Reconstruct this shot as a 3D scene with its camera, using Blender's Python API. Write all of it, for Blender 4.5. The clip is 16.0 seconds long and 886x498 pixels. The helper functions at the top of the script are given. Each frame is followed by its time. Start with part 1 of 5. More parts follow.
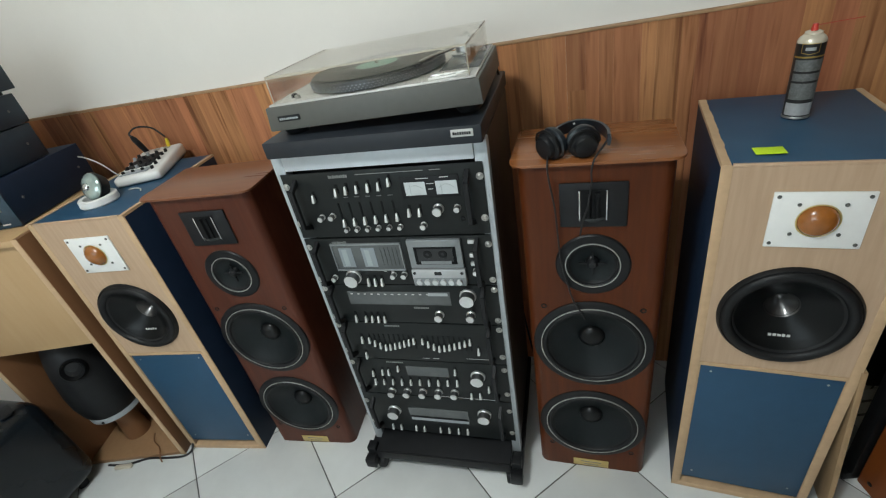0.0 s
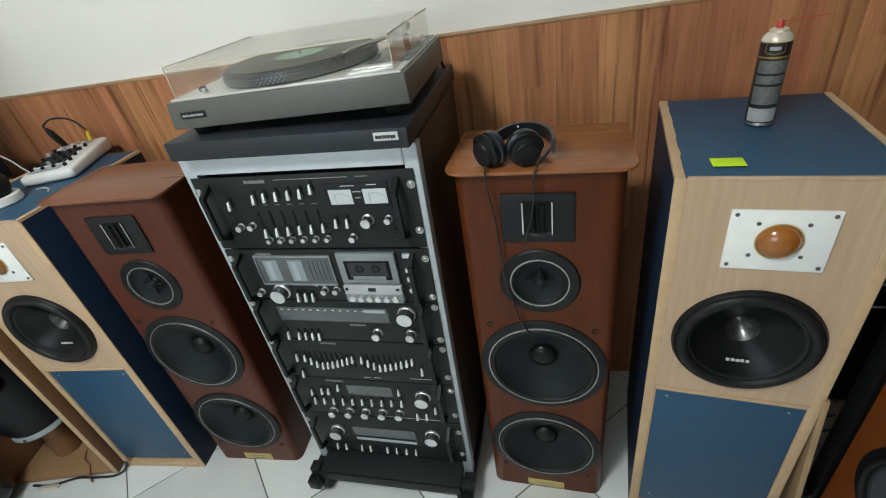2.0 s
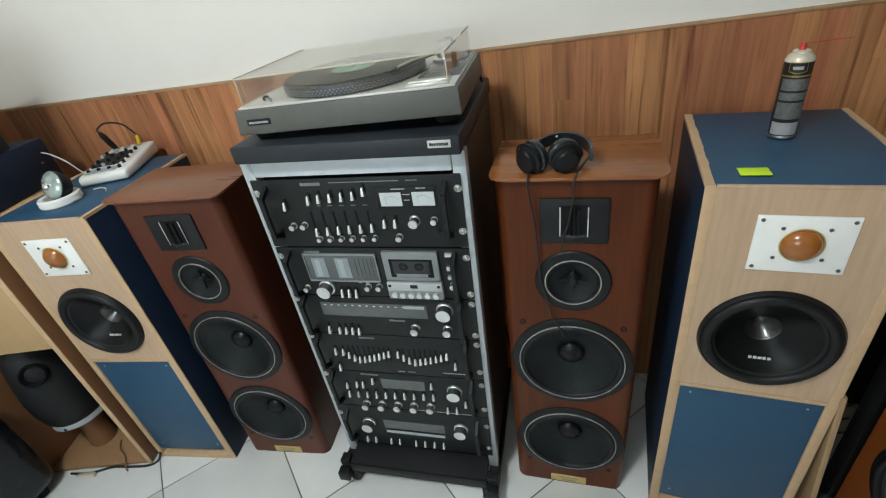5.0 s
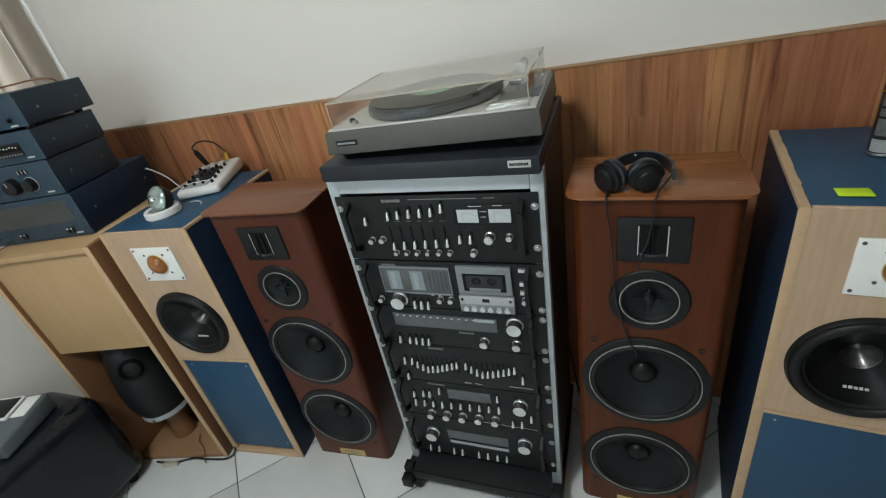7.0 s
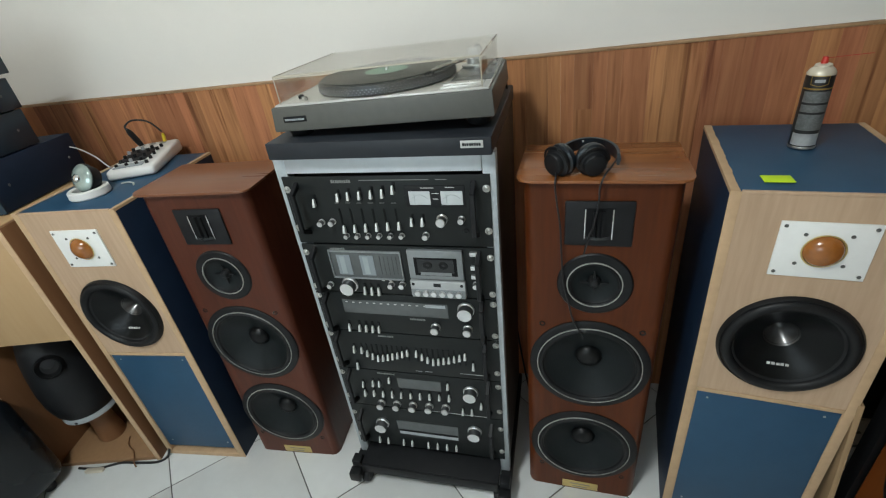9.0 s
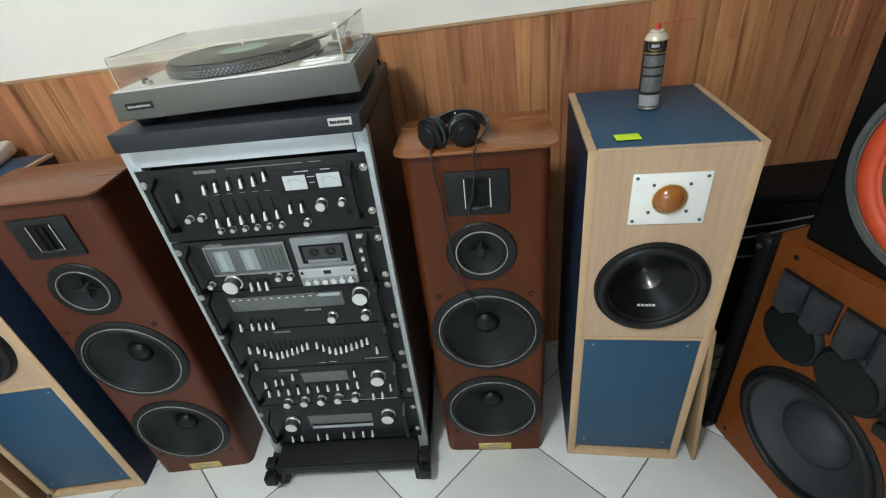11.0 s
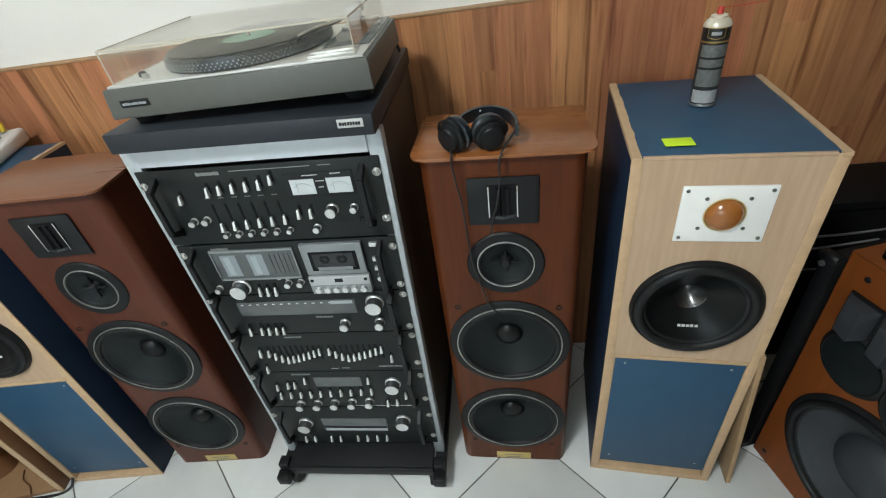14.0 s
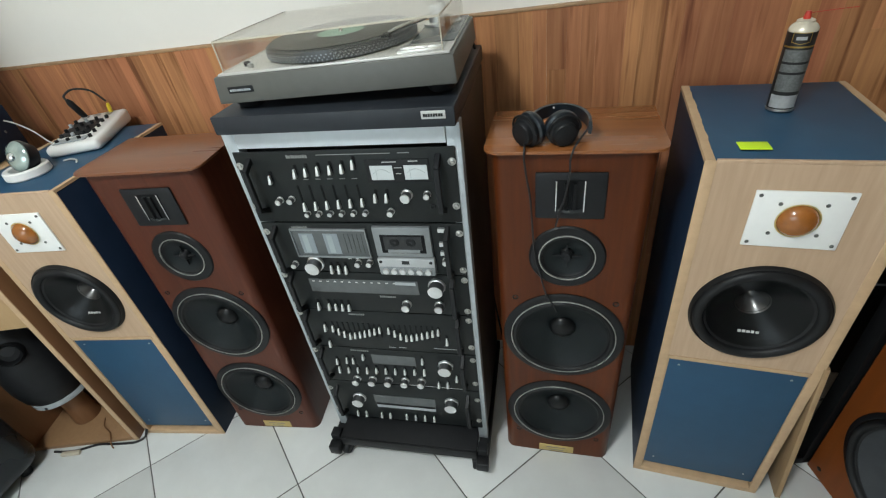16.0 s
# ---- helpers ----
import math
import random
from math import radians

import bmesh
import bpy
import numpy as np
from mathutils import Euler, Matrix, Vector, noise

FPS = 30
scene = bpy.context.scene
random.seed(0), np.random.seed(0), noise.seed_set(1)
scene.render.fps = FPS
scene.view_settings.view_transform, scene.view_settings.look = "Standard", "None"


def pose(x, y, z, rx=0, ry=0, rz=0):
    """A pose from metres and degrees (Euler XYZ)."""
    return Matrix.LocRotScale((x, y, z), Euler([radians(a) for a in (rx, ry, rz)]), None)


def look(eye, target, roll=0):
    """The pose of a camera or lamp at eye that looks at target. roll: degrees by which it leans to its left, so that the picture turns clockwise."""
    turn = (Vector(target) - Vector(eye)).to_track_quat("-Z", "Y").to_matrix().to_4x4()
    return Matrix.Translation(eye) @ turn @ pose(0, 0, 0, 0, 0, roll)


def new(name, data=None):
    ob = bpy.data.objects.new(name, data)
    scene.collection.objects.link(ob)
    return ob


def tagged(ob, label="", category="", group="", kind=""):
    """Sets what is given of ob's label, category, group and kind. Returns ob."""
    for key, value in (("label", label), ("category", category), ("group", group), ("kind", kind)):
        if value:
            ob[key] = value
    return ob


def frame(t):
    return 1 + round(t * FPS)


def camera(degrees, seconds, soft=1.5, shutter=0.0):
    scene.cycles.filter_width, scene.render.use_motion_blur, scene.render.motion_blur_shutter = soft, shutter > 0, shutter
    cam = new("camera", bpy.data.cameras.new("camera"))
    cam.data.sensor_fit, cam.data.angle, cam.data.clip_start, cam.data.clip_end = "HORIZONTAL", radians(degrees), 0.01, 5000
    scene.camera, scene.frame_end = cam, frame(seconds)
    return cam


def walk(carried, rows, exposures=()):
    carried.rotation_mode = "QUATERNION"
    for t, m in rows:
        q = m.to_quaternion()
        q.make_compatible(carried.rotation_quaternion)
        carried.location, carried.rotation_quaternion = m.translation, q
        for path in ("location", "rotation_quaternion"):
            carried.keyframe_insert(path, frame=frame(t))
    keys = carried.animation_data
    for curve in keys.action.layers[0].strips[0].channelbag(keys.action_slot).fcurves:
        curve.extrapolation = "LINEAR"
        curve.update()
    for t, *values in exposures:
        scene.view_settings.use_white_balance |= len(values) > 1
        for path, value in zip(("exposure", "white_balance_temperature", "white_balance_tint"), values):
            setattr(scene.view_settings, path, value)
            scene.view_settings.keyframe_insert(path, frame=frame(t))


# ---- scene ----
cam = camera(89.1, 16.0, soft=1.2)
PATH = [
    (0, (0.065, 0.093, 1.431), (-0.491, 1.708, 0.391), -12.2),
    (0.5, (0.046, 0.1, 1.414), (-0.493, 1.717, 0.368), -11.8),
    (1, (0.082, 0.143, 1.411), (-0.441, 1.759, 0.353), -11.4),
    (1.5, (0.128, 0.195, 1.405), (-0.377, 1.809, 0.337), -10.9),
    (2, (0.141, 0.227, 1.399), (-0.346, 1.836, 0.315), -10.7),
    (2.5, (0.126, 0.228, 1.406), (-0.347, 1.833, 0.311), -10.6),
    (3, (0.119, 0.213, 1.409), (-0.357, 1.814, 0.309), -10.7),
    (3.5, (0.116, 0.192, 1.417), (-0.371, 1.796, 0.326), -10.2),
    (6, (0.055, 0.136, 1.443), (-0.503, 1.758, 0.414), -11.2),
    (6.5, (0.047, 0.133, 1.452), (-0.596, 1.736, 0.443), -12.4),
    (7, (0.033, 0.117, 1.47), (-0.675, 1.708, 0.487), -12.4),
    (7.5, (0.008, 0.097, 1.483), (-0.783, 1.675, 0.544), -11.8),
    (8, (0.01, 0.103, 1.463), (-0.79, 1.691, 0.546), -11.3),
    (8.5, (0.021, 0.11, 1.442), (-0.633, 1.743, 0.489), -9.3),
    (9, (0.031, 0.102, 1.427), (-0.474, 1.754, 0.421), -8.3),
    (9.5, (0.035, 0.09, 1.401), (-0.358, 1.752, 0.361), -7.8),
    (10, (0.075, 0.098, 1.398), (-0.214, 1.765, 0.331), -7.9),
    (12.5, (0.099, 0.126, 1.403), (0.02, 1.77, 0.267), -8.2),
    (13, (0.082, 0.165, 1.4), (-0.048, 1.796, 0.249), -7.8),
    (13.5, (0.1, 0.206, 1.406), (-0.075, 1.82, 0.238), -8.2),
    (14, (0.102, 0.222, 1.41), (-0.161, 1.818, 0.234), -9.2),
    (14.5, (0.091, 0.204, 1.421), (-0.246, 1.789, 0.249), -8.3),
    (15, (0.085, 0.186, 1.428), (-0.302, 1.764, 0.261), -8.8),
    (15.5, (0.071, 0.172, 1.429), (-0.352, 1.743, 0.266), -9.1),
    (16, (0.056, 0.166, 1.429), (-0.38, 1.733, 0.266), -9.2),
]
EXPOSURES = [(0.0, 0.29), (3.5, 0.48), (6.0, 0.31), (6.5, 0.22), (7.0, 0.02), (7.5, -0.22), (8.0, -0.15), (8.5, 0.15), (9.0, 0.27), (10.0, 0.45), (12.5, 0.6), (16.0, 0.5)]
walk(cam, [(t, look(eye, target, roll)) for t, eye, target, roll in PATH], EXPOSURES)

# ---- light ----
world = bpy.data.worlds.new("world")
scene.world = world
world.use_nodes = True
wn = world.node_tree.nodes
sky = wn.new("ShaderNodeTexSky")
sky.sky_type, sky.sun_disc, sky.sun_elevation, sky.sun_rotation = "NISHITA", False, radians(40), radians(200)
world.node_tree.links.new(sky.outputs[0], wn["Background"].inputs[0])
wn["Background"].inputs[1].default_value = 0.1


def area_lamp(name, m, sx, sy, watts, colour):
    data = bpy.data.lights.new(name, "AREA")
    data.shape, data.size, data.size_y, data.energy, data.color = "RECTANGLE", sx, sy, watts, colour
    ob = new(name, data)
    ob.matrix_world = m
    return ob


LAMP = (-0.65, -0.3, 2.62)
area_lamp("ceiling_lamp_light", pose(LAMP[0], LAMP[1], 2.575, 0, 0, 0), 0.3, 0.3, 31, (0.928, 0.985, 0.982))
area_lamp("window_light", look((-1.0, -1.97, 1.55), (-1.0, 0.0, 1.1)), 1.5, 1.1, 8, (0.74, 0.92, 1.0))

area_lamp("side_window_light", look((-2.13, 0.53, 1.6), (0.0, 0.53, 1.3)), 1.5, 1.2, 7.5, (0.68, 0.87, 1.0))

# ---- materials ----


def mat(name, colour, rough=0.5, metal=0.0, vary=0.12, scale=30.0, bump=0.0, bump_scale=200.0, coat=0.0, stretch=(1, 1, 1), second=None, per_object=0.0, mix_scale=None, spec=0.5, streak=None):
    m = bpy.data.materials.new(name)
    m.use_nodes = True
    nt = m.node_tree
    n, l = nt.nodes, nt.links
    b = n["Principled BSDF"]
    b.inputs["Metallic"].default_value = metal
    b.inputs["Coat Weight"].default_value = coat
    b.inputs["Coat Roughness"].default_value = 0.12
    b.inputs["Specular IOR Level"].default_value = spec
    tc = n.new("ShaderNodeTexCoord")
    mp = n.new("ShaderNodeMapping")
    mp.inputs["Scale"].default_value = stretch
    l.new(tc.outputs["Object"], mp.inputs["Vector"])
    shift = mp.outputs["Vector"]
    if per_object:
        info = n.new("ShaderNodeObjectInfo")
        sc = n.new("ShaderNodeVectorMath")
        sc.operation = "SCALE"
        sc.inputs[0].default_value = (31.0, 17.0, 23.0)
        l.new(info.outputs["Random"], sc.inputs["Scale"])
        ad = n.new("ShaderNodeVectorMath")
        l.new(mp.outputs["Vector"], ad.inputs[0])
        l.new(sc.outputs[0], ad.inputs[1])
        shift = ad.outputs[0]
    fine = n.new("ShaderNodeTexNoise")
    fine.inputs["Scale"].default_value = scale
    fine.inputs["Detail"].default_value = 6
    fine.inputs["Roughness"].default_value = 0.62
    broad = n.new("ShaderNodeTexNoise")
    broad.inputs["Scale"].default_value = mix_scale or scale * 0.13
    broad.inputs["Detail"].default_value = 3
    for t in (fine, broad):
        l.new(shift, t.inputs["Vector"])
    c2 = second or tuple(c * (1 - 2 * vary) for c in colour)
    c1 = colour if second else tuple(min(1, c * (1 + vary)) for c in colour)
    ramp = n.new("ShaderNodeValToRGB")
    ramp.color_ramp.elements[0].position, ramp.color_ramp.elements[1].position = 0.32, 0.68
    ramp.color_ramp.elements[0].color, ramp.color_ramp.elements[1].color = (*c2, 1), (*c1, 1)
    avg = n.new("ShaderNodeMix")
    avg.inputs["Factor"].default_value = 0.45
    l.new(fine.outputs["Fac"], avg.inputs["A"])
    l.new(broad.outputs["Fac"], avg.inputs["B"])
    l.new(avg.outputs["Result"], ramp.inputs["Fac"])
    out = ramp.outputs["Color"]
    if streak:
        sn, sm, sx = n.new("ShaderNodeTexNoise"), n.new("ShaderNodeMapRange"), n.new("ShaderNodeMix")
        sn.inputs["Scale"].default_value, sn.inputs["Detail"].default_value = 17.0, 3
        sm.inputs["From Min"].default_value, sm.inputs["From Max"].default_value, sm.inputs["To Max"].default_value = 0.57, 0.72, 0.75
        sx.data_type = "RGBA"
        sx.inputs["B"].default_value = (*streak, 1)
        l.new(shift, sn.inputs["Vector"])
        l.new(sn.outputs["Fac"], sm.inputs["Value"])
        l.new(sm.outputs["Result"], sx.inputs["Factor"])
        l.new(out, sx.inputs["A"])
        out = sx.outputs["Result"]
    if per_object:
        hsv = n.new("ShaderNodeHueSaturation")
        mr = n.new("ShaderNodeMapRange")
        mr.inputs["To Min"].default_value, mr.inputs["To Max"].default_value = 1 - per_object, 1 + per_object
        l.new(info.outputs["Random"], mr.inputs["Value"])
        l.new(mr.outputs["Result"], hsv.inputs["Value"])
        l.new(out, hsv.inputs["Color"])
        if per_object > 0.1:
            spin, hue = n.new("ShaderNodeMath"), n.new("ShaderNodeMapRange")
            spin.operation = "PINGPONG"
            spin.inputs[1].default_value = 0.07
            hue.inputs["From Max"].default_value = 0.07
            hue.inputs["To Min"].default_value, hue.inputs["To Max"].default_value = 0.486, 0.502
            l.new(info.outputs["Random"], spin.inputs[0])
            l.new(spin.outputs[0], hue.inputs["Value"])
            l.new(hue.outputs["Result"], hsv.inputs["Hue"])
        out = hsv.outputs["Color"]
    l.new(out, b.inputs["Base Color"])
    rr = n.new("ShaderNodeMapRange")
    rr.inputs["To Min"].default_value, rr.inputs["To Max"].default_value = max(0.02, rough - 0.07), min(1, rough + 0.07)
    l.new(broad.outputs["Fac"], rr.inputs["Value"])
    l.new(rr.outputs["Result"], b.inputs["Roughness"])
    if bump:
        bn = n.new("ShaderNodeTexNoise")
        bn.inputs["Scale"].default_value = bump_scale
        bn.inputs["Detail"].default_value = 3
        l.new(shift, bn.inputs["Vector"])
        bp = n.new("ShaderNodeBump")
        bp.inputs["Strength"].default_value = bump
        bp.inputs["Distance"].default_value = 0.002
        l.new(bn.outputs["Fac"], bp.inputs["Height"])
        l.new(bp.outputs["Normal"], b.inputs["Normal"])
    return m


def glass(name, tint=(1, 1, 1), rough=0.03, ior=1.3):
    """Thin clear acrylic: mostly see-through with a Fresnel gloss."""
    m = bpy.data.materials.new(name)
    m.use_nodes = True
    n, l = m.node_tree.nodes, m.node_tree.links
    n.remove(n["Principled BSDF"])
    tr, gl, mx, fr, pw = (n.new("ShaderNode" + k) for k in ("BsdfTransparent", "BsdfGlossy", "MixShader", "LayerWeight", "Math"))
    tr.inputs[0].default_value = (*tint, 1)
    gl.inputs["Roughness"].default_value = rough
    pw.operation = "MULTIPLY_ADD"
    pw.inputs[1].default_value, pw.inputs[2].default_value = ior - 1.0, 0.012
    fr.inputs["Blend"].default_value = 0.18
    l.new(fr.outputs["Facing"], pw.inputs[0])
    l.new(pw.outputs[0], mx.inputs[0])
    l.new(tr.outputs[0], mx.inputs[1])
    l.new(gl.outputs[0], mx.inputs[2])
    l.new(mx.outputs[0], n["Material Output"].inputs[0])
    return m


def glow(name, colour, strength):
    m = bpy.data.materials.new(name)
    m.use_nodes = True
    b = m.node_tree.nodes["Principled BSDF"]
    b.inputs["Base Color"].default_value = b.inputs["Emission Color"].default_value = (*colour, 1)
    b.inputs["Emission Strength"].default_value = strength
    return m


PLASTER = mat("white_plaster", (0.82, 0.795, 0.74), 0.85, vary=0.012, scale=9, bump=0.12, bump_scale=160)
CEILING = mat("ceiling_paint", (0.8, 0.79, 0.76), 0.9, vary=0.02, scale=10)
TILE = mat("glazed_tile", (0.64, 0.66, 0.65), 0.2, vary=0.04, scale=9, bump=0.08, bump_scale=40, per_object=0.03)
GROUT = mat("grout", (0.13, 0.125, 0.12), 0.9, vary=0.25, scale=60)
PLANK = mat("wall_plank", (0.56, 0.27, 0.118), 0.45, scale=22, stretch=(3.0, 1, 0.16), second=(0.29, 0.12, 0.052), per_object=0.22, streak=(0.11, 0.033, 0.012), bump=0.06, bump_scale=80, mix_scale=6, spec=0.25)
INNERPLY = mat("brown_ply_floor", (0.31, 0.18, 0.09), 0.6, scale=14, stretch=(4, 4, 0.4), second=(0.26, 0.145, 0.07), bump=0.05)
# Dark tone for the unseen east wall, keeps bounced light down.
BOUNCEBROWN = mat("brown_wall_paint", (0.3, 0.2, 0.13), 0.8, vary=0.03, scale=9)
CAPWOOD = mat("cap_trim", (0.42, 0.26, 0.14), 0.5, scale=30, vary=0.15)
OAK = mat("pale_oak_veneer", (0.5, 0.355, 0.24), 0.55, scale=26, stretch=(5, 5, 0.35), second=(0.41, 0.28, 0.18), bump=0.06, bump_scale=120, mix_scale=5)
PINE = mat("raw_board_edge", (0.5, 0.34, 0.2), 0.65, scale=40, vary=0.08, bump=0.2, bump_scale=150)
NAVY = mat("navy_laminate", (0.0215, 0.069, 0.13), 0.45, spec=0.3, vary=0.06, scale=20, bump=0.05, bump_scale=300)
# Darker copy of the navy, with the sides' shade in its colour.
SHADEDNAVY = mat("dark_navy_side", (0.009, 0.0195, 0.042), 0.55, spec=0.2, vary=0.1, scale=20)
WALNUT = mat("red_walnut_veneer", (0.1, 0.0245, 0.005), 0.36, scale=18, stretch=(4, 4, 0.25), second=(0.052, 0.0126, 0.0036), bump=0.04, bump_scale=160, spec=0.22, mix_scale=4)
# Top board coloured paler than the front veneer, as lit from above.
LITWALNUTTOP = mat("walnut_top", (0.27, 0.098, 0.029), 0.26, scale=18, stretch=(0.3, 4, 4), second=(0.19, 0.065, 0.021), coat=0.08, mix_scale=4)
# West tower's copies of the walnut, tinted for dimmer, bluish window light.
COOLWALNUT = mat("maroon_walnut_veneer", (0.096, 0.0275, 0.0145), 0.36, scale=18, stretch=(4, 4, 0.25), second=(0.058, 0.016, 0.0086), bump=0.04, bump_scale=160, spec=0.25, mix_scale=4)
COOLWALNUTTOP = mat("maroon_walnut_top", (0.2, 0.075, 0.032), 0.3, scale=18, stretch=(0.3, 4, 4), second=(0.15, 0.052, 0.022), mix_scale=4)
BLACKPAINT = mat("black_panel", (0.0096, 0.0122, 0.0124), 0.45, spec=0.28, vary=0.1, scale=60, bump=0.03, bump_scale=500)
BLACKSATIN = mat("satin_black", (0.011, 0.012, 0.0135), 0.5, spec=0.25, vary=0.15, scale=40)
RUBBER = mat("black_rubber", (0.0085, 0.0092, 0.0102), 0.45, spec=0.25, vary=0.15, scale=50)
CONE = mat("paper_cone", (0.0065, 0.0098, 0.011), 0.46, spec=0.22, vary=0.12, scale=70, bump=0.08, bump_scale=300)
POLYCONE = mat("poly_cone", (0.0032, 0.004, 0.0045), 0.3, spec=0.2, vary=0.1, scale=40)
CAPSHINE = mat("moulded_cap", (0.002, 0.0022, 0.0025), 0.36, vary=0.05, scale=30, spec=0.9, coat=1.0)
PLUG = mat("phase_plug_plastic", (0.02, 0.023, 0.025), 0.25, vary=0.08, scale=60)
TOPBOARD = mat("blue_black_board", (0.018, 0.022, 0.028), 0.48, spec=0.35, vary=0.12, scale=30)
PLATTERGREY = mat("platter_rim", (0.06, 0.064, 0.066), 0.35, metal=0.3, vary=0.08, scale=60)
DARKSCREW = mat("dull_dark_screw", (0.13, 0.135, 0.13), 0.45, metal=0.6, vary=0.15, scale=200)
BLACKBOX = mat("black_box_paint", (0.0042, 0.0048, 0.005), 0.5, spec=0.16, vary=0.2, scale=25)
CAPGLOSS = mat("glossy_cap", (0.0045, 0.005, 0.0055), 0.3, vary=0.05, scale=30, spec=0.25)
CHROME = mat("chrome", (0.75, 0.76, 0.77), 0.2, metal=1.0, vary=0.03, scale=50)
ALU = mat("brushed_aluminium", (0.66, 0.68, 0.69), 0.36, metal=0.9, vary=0.06, scale=80, stretch=(0.2, 1, 6))
KNOBTOP = mat("turned_knob_face", (0.72, 0.73, 0.74), 0.3, metal=0.9, vary=0.06, scale=90)
FRAMESILVER = mat("silver_frame_paint", (0.58, 0.63, 0.67), 0.42, metal=0.25, vary=0.04, scale=40)
# Darker copy of the rack's silver paint, shade put into the uprights' colour.
UPRIGHT = mat("grey_frame_paint", (0.4, 0.44, 0.465), 0.45, metal=0.3, vary=0.08, scale=60)
LEVERTIP = mat("satin_lever", (0.66, 0.68, 0.67), 0.38, metal=0.4, vary=0.05, scale=90)
DOORGREY = mat("tape_door_grey", (0.24, 0.26, 0.27), 0.35, metal=0.4, vary=0.06, scale=80)
RINGMETAL = mat("dull_trim_ring", (0.55, 0.55, 0.52), 0.3, metal=0.8, vary=0.2, scale=40)
STEEL = mat("zinc_screw", (0.5, 0.5, 0.48), 0.35, metal=0.9, vary=0.15, scale=200)
WHITEBOARD = mat("white_board", (0.78, 0.79, 0.77), 0.45, vary=0.03, scale=40)
AMBER = mat("amber_dome", (0.31, 0.105, 0.017), 0.25, vary=0.12, scale=60, coat=0.5)
BRASS = mat("brass_plate", (0.6, 0.46, 0.18), 0.4, metal=0.6, vary=0.08, scale=80)
PRINT = mat("pale_print", (0.5, 0.51, 0.5), 0.6, vary=0.05)
DIMPRINT = mat("grey_print", (0.19, 0.2, 0.195), 0.6, vary=0.05)
DIAL = mat("dial_grey", (0.088, 0.098, 0.1), 0.25, vary=0.1, scale=40)
METERFACE = mat("meter_face", (0.5, 0.54, 0.55), 0.3, vary=0.04, scale=40)
CLEAR = glass("clear_acrylic", (0.98, 0.973, 0.95), 0.08, 1.85)
SMOKE = glass("dial_glass", (0.75, 0.78, 0.78), 0.04)
DARKBROWN = mat("dark_rack_side", (0.05, 0.034, 0.026), 0.45, spec=0.2, vary=0.15, scale=20)
PLINTH = mat("grey_plinth", (0.083, 0.085, 0.077), 0.5, vary=0.05, scale=60, bump=0.04, bump_scale=500)
TTDECK = mat("silver_deck", (0.58, 0.58, 0.56), 0.4, metal=0.4, vary=0.04, scale=60)
VINYL = mat("vinyl", (0.026, 0.03, 0.029), 0.33, vary=0.1, scale=60)
LABELGREEN = mat("green_label", (0.3, 0.43, 0.35), 0.6, vary=0.06)
STICKY = mat("yellow_green_note", (0.55, 0.8, 0.02), 0.8, vary=0.04)
MIXWHITE = mat("white_plastic", (0.72, 0.72, 0.7), 0.4, vary=0.03)
YELLOW = mat("yellow_plastic", (0.75, 0.55, 0.03), 0.45, vary=0.05)
BOARD = mat("brown_raw_board", (0.34, 0.22, 0.115), 0.65, scale=30, stretch=(4, 4, 0.4), vary=0.1, bump=0.1, bump_scale=120)
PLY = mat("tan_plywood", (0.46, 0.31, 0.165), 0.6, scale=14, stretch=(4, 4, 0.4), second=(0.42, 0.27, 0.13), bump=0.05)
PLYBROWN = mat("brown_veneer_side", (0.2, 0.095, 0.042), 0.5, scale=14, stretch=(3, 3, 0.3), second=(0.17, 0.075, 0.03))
OTTOLEATHER = mat("glossy_leatherette", (0.0065, 0.0105, 0.0145), 0.28, vary=0.12, scale=30, bump=0.06, bump_scale=250, spec=0.5)
LEATHER = mat("black_leatherette", (0.009, 0.0145, 0.02), 0.3, vary=0.15, scale=50, bump=0.1, bump_scale=350, spec=0.6)
ORANGEWOOD = mat("orange_cherry_veneer", (0.19, 0.05, 0.0075), 0.45, spec=0.3, scale=14, stretch=(4, 4, 0.3), second=(0.132, 0.036, 0.0075))
ORANGERED = mat("orange_surround", (0.52, 0.06, 0.017), 0.55, vary=0.08, scale=30)
BROWNCONE = mat("brown_paper_cone", (0.075, 0.042, 0.026), 0.75, vary=0.15, scale=50, bump=0.1)
GREYCONE = mat("grey_cone", (0.032, 0.036, 0.041), 0.6, spec=0.3, vary=0.1, scale=40)
CANBLACK = mat("can_black", (0.02, 0.02, 0.02), 0.3, vary=0.1)
CANGREY = mat("can_grey_text", (0.27, 0.285, 0.28), 0.4, vary=0.22, scale=260, mix_scale=120)
CANWHITE = mat("can_white", (0.65, 0.67, 0.68), 0.4, vary=0.1, scale=120)
CREAM = mat("cream_metal", (0.66, 0.6, 0.48), 0.35, metal=0.3, vary=0.04)
GOLD = mat("gold_band", (0.6, 0.42, 0.12), 0.35, metal=0.6, vary=0.05)
RED = mat("red_plastic", (0.5, 0.04, 0.025), 0.4, vary=0.05)
BLINDS = mat("blind_fabric", (0.6, 0.53, 0.46), 0.85, vary=0.05, scale=60, stretch=(1, 1, 0.2))
nt = BLINDS.node_tree
tl, ms = nt.nodes.new("ShaderNodeBsdfTranslucent"), nt.nodes.new("ShaderNodeMixShader")
tl.inputs[0].default_value, ms.inputs[0].default_value = (0.72, 0.61, 0.5, 1), 0.15
nt.links.new(nt.nodes["Principled BSDF"].outputs[0], ms.inputs[1])
nt.links.new(tl.outputs[0], ms.inputs[2])
nt.links.new(ms.outputs[0], nt.nodes["Material Output"].inputs[0])
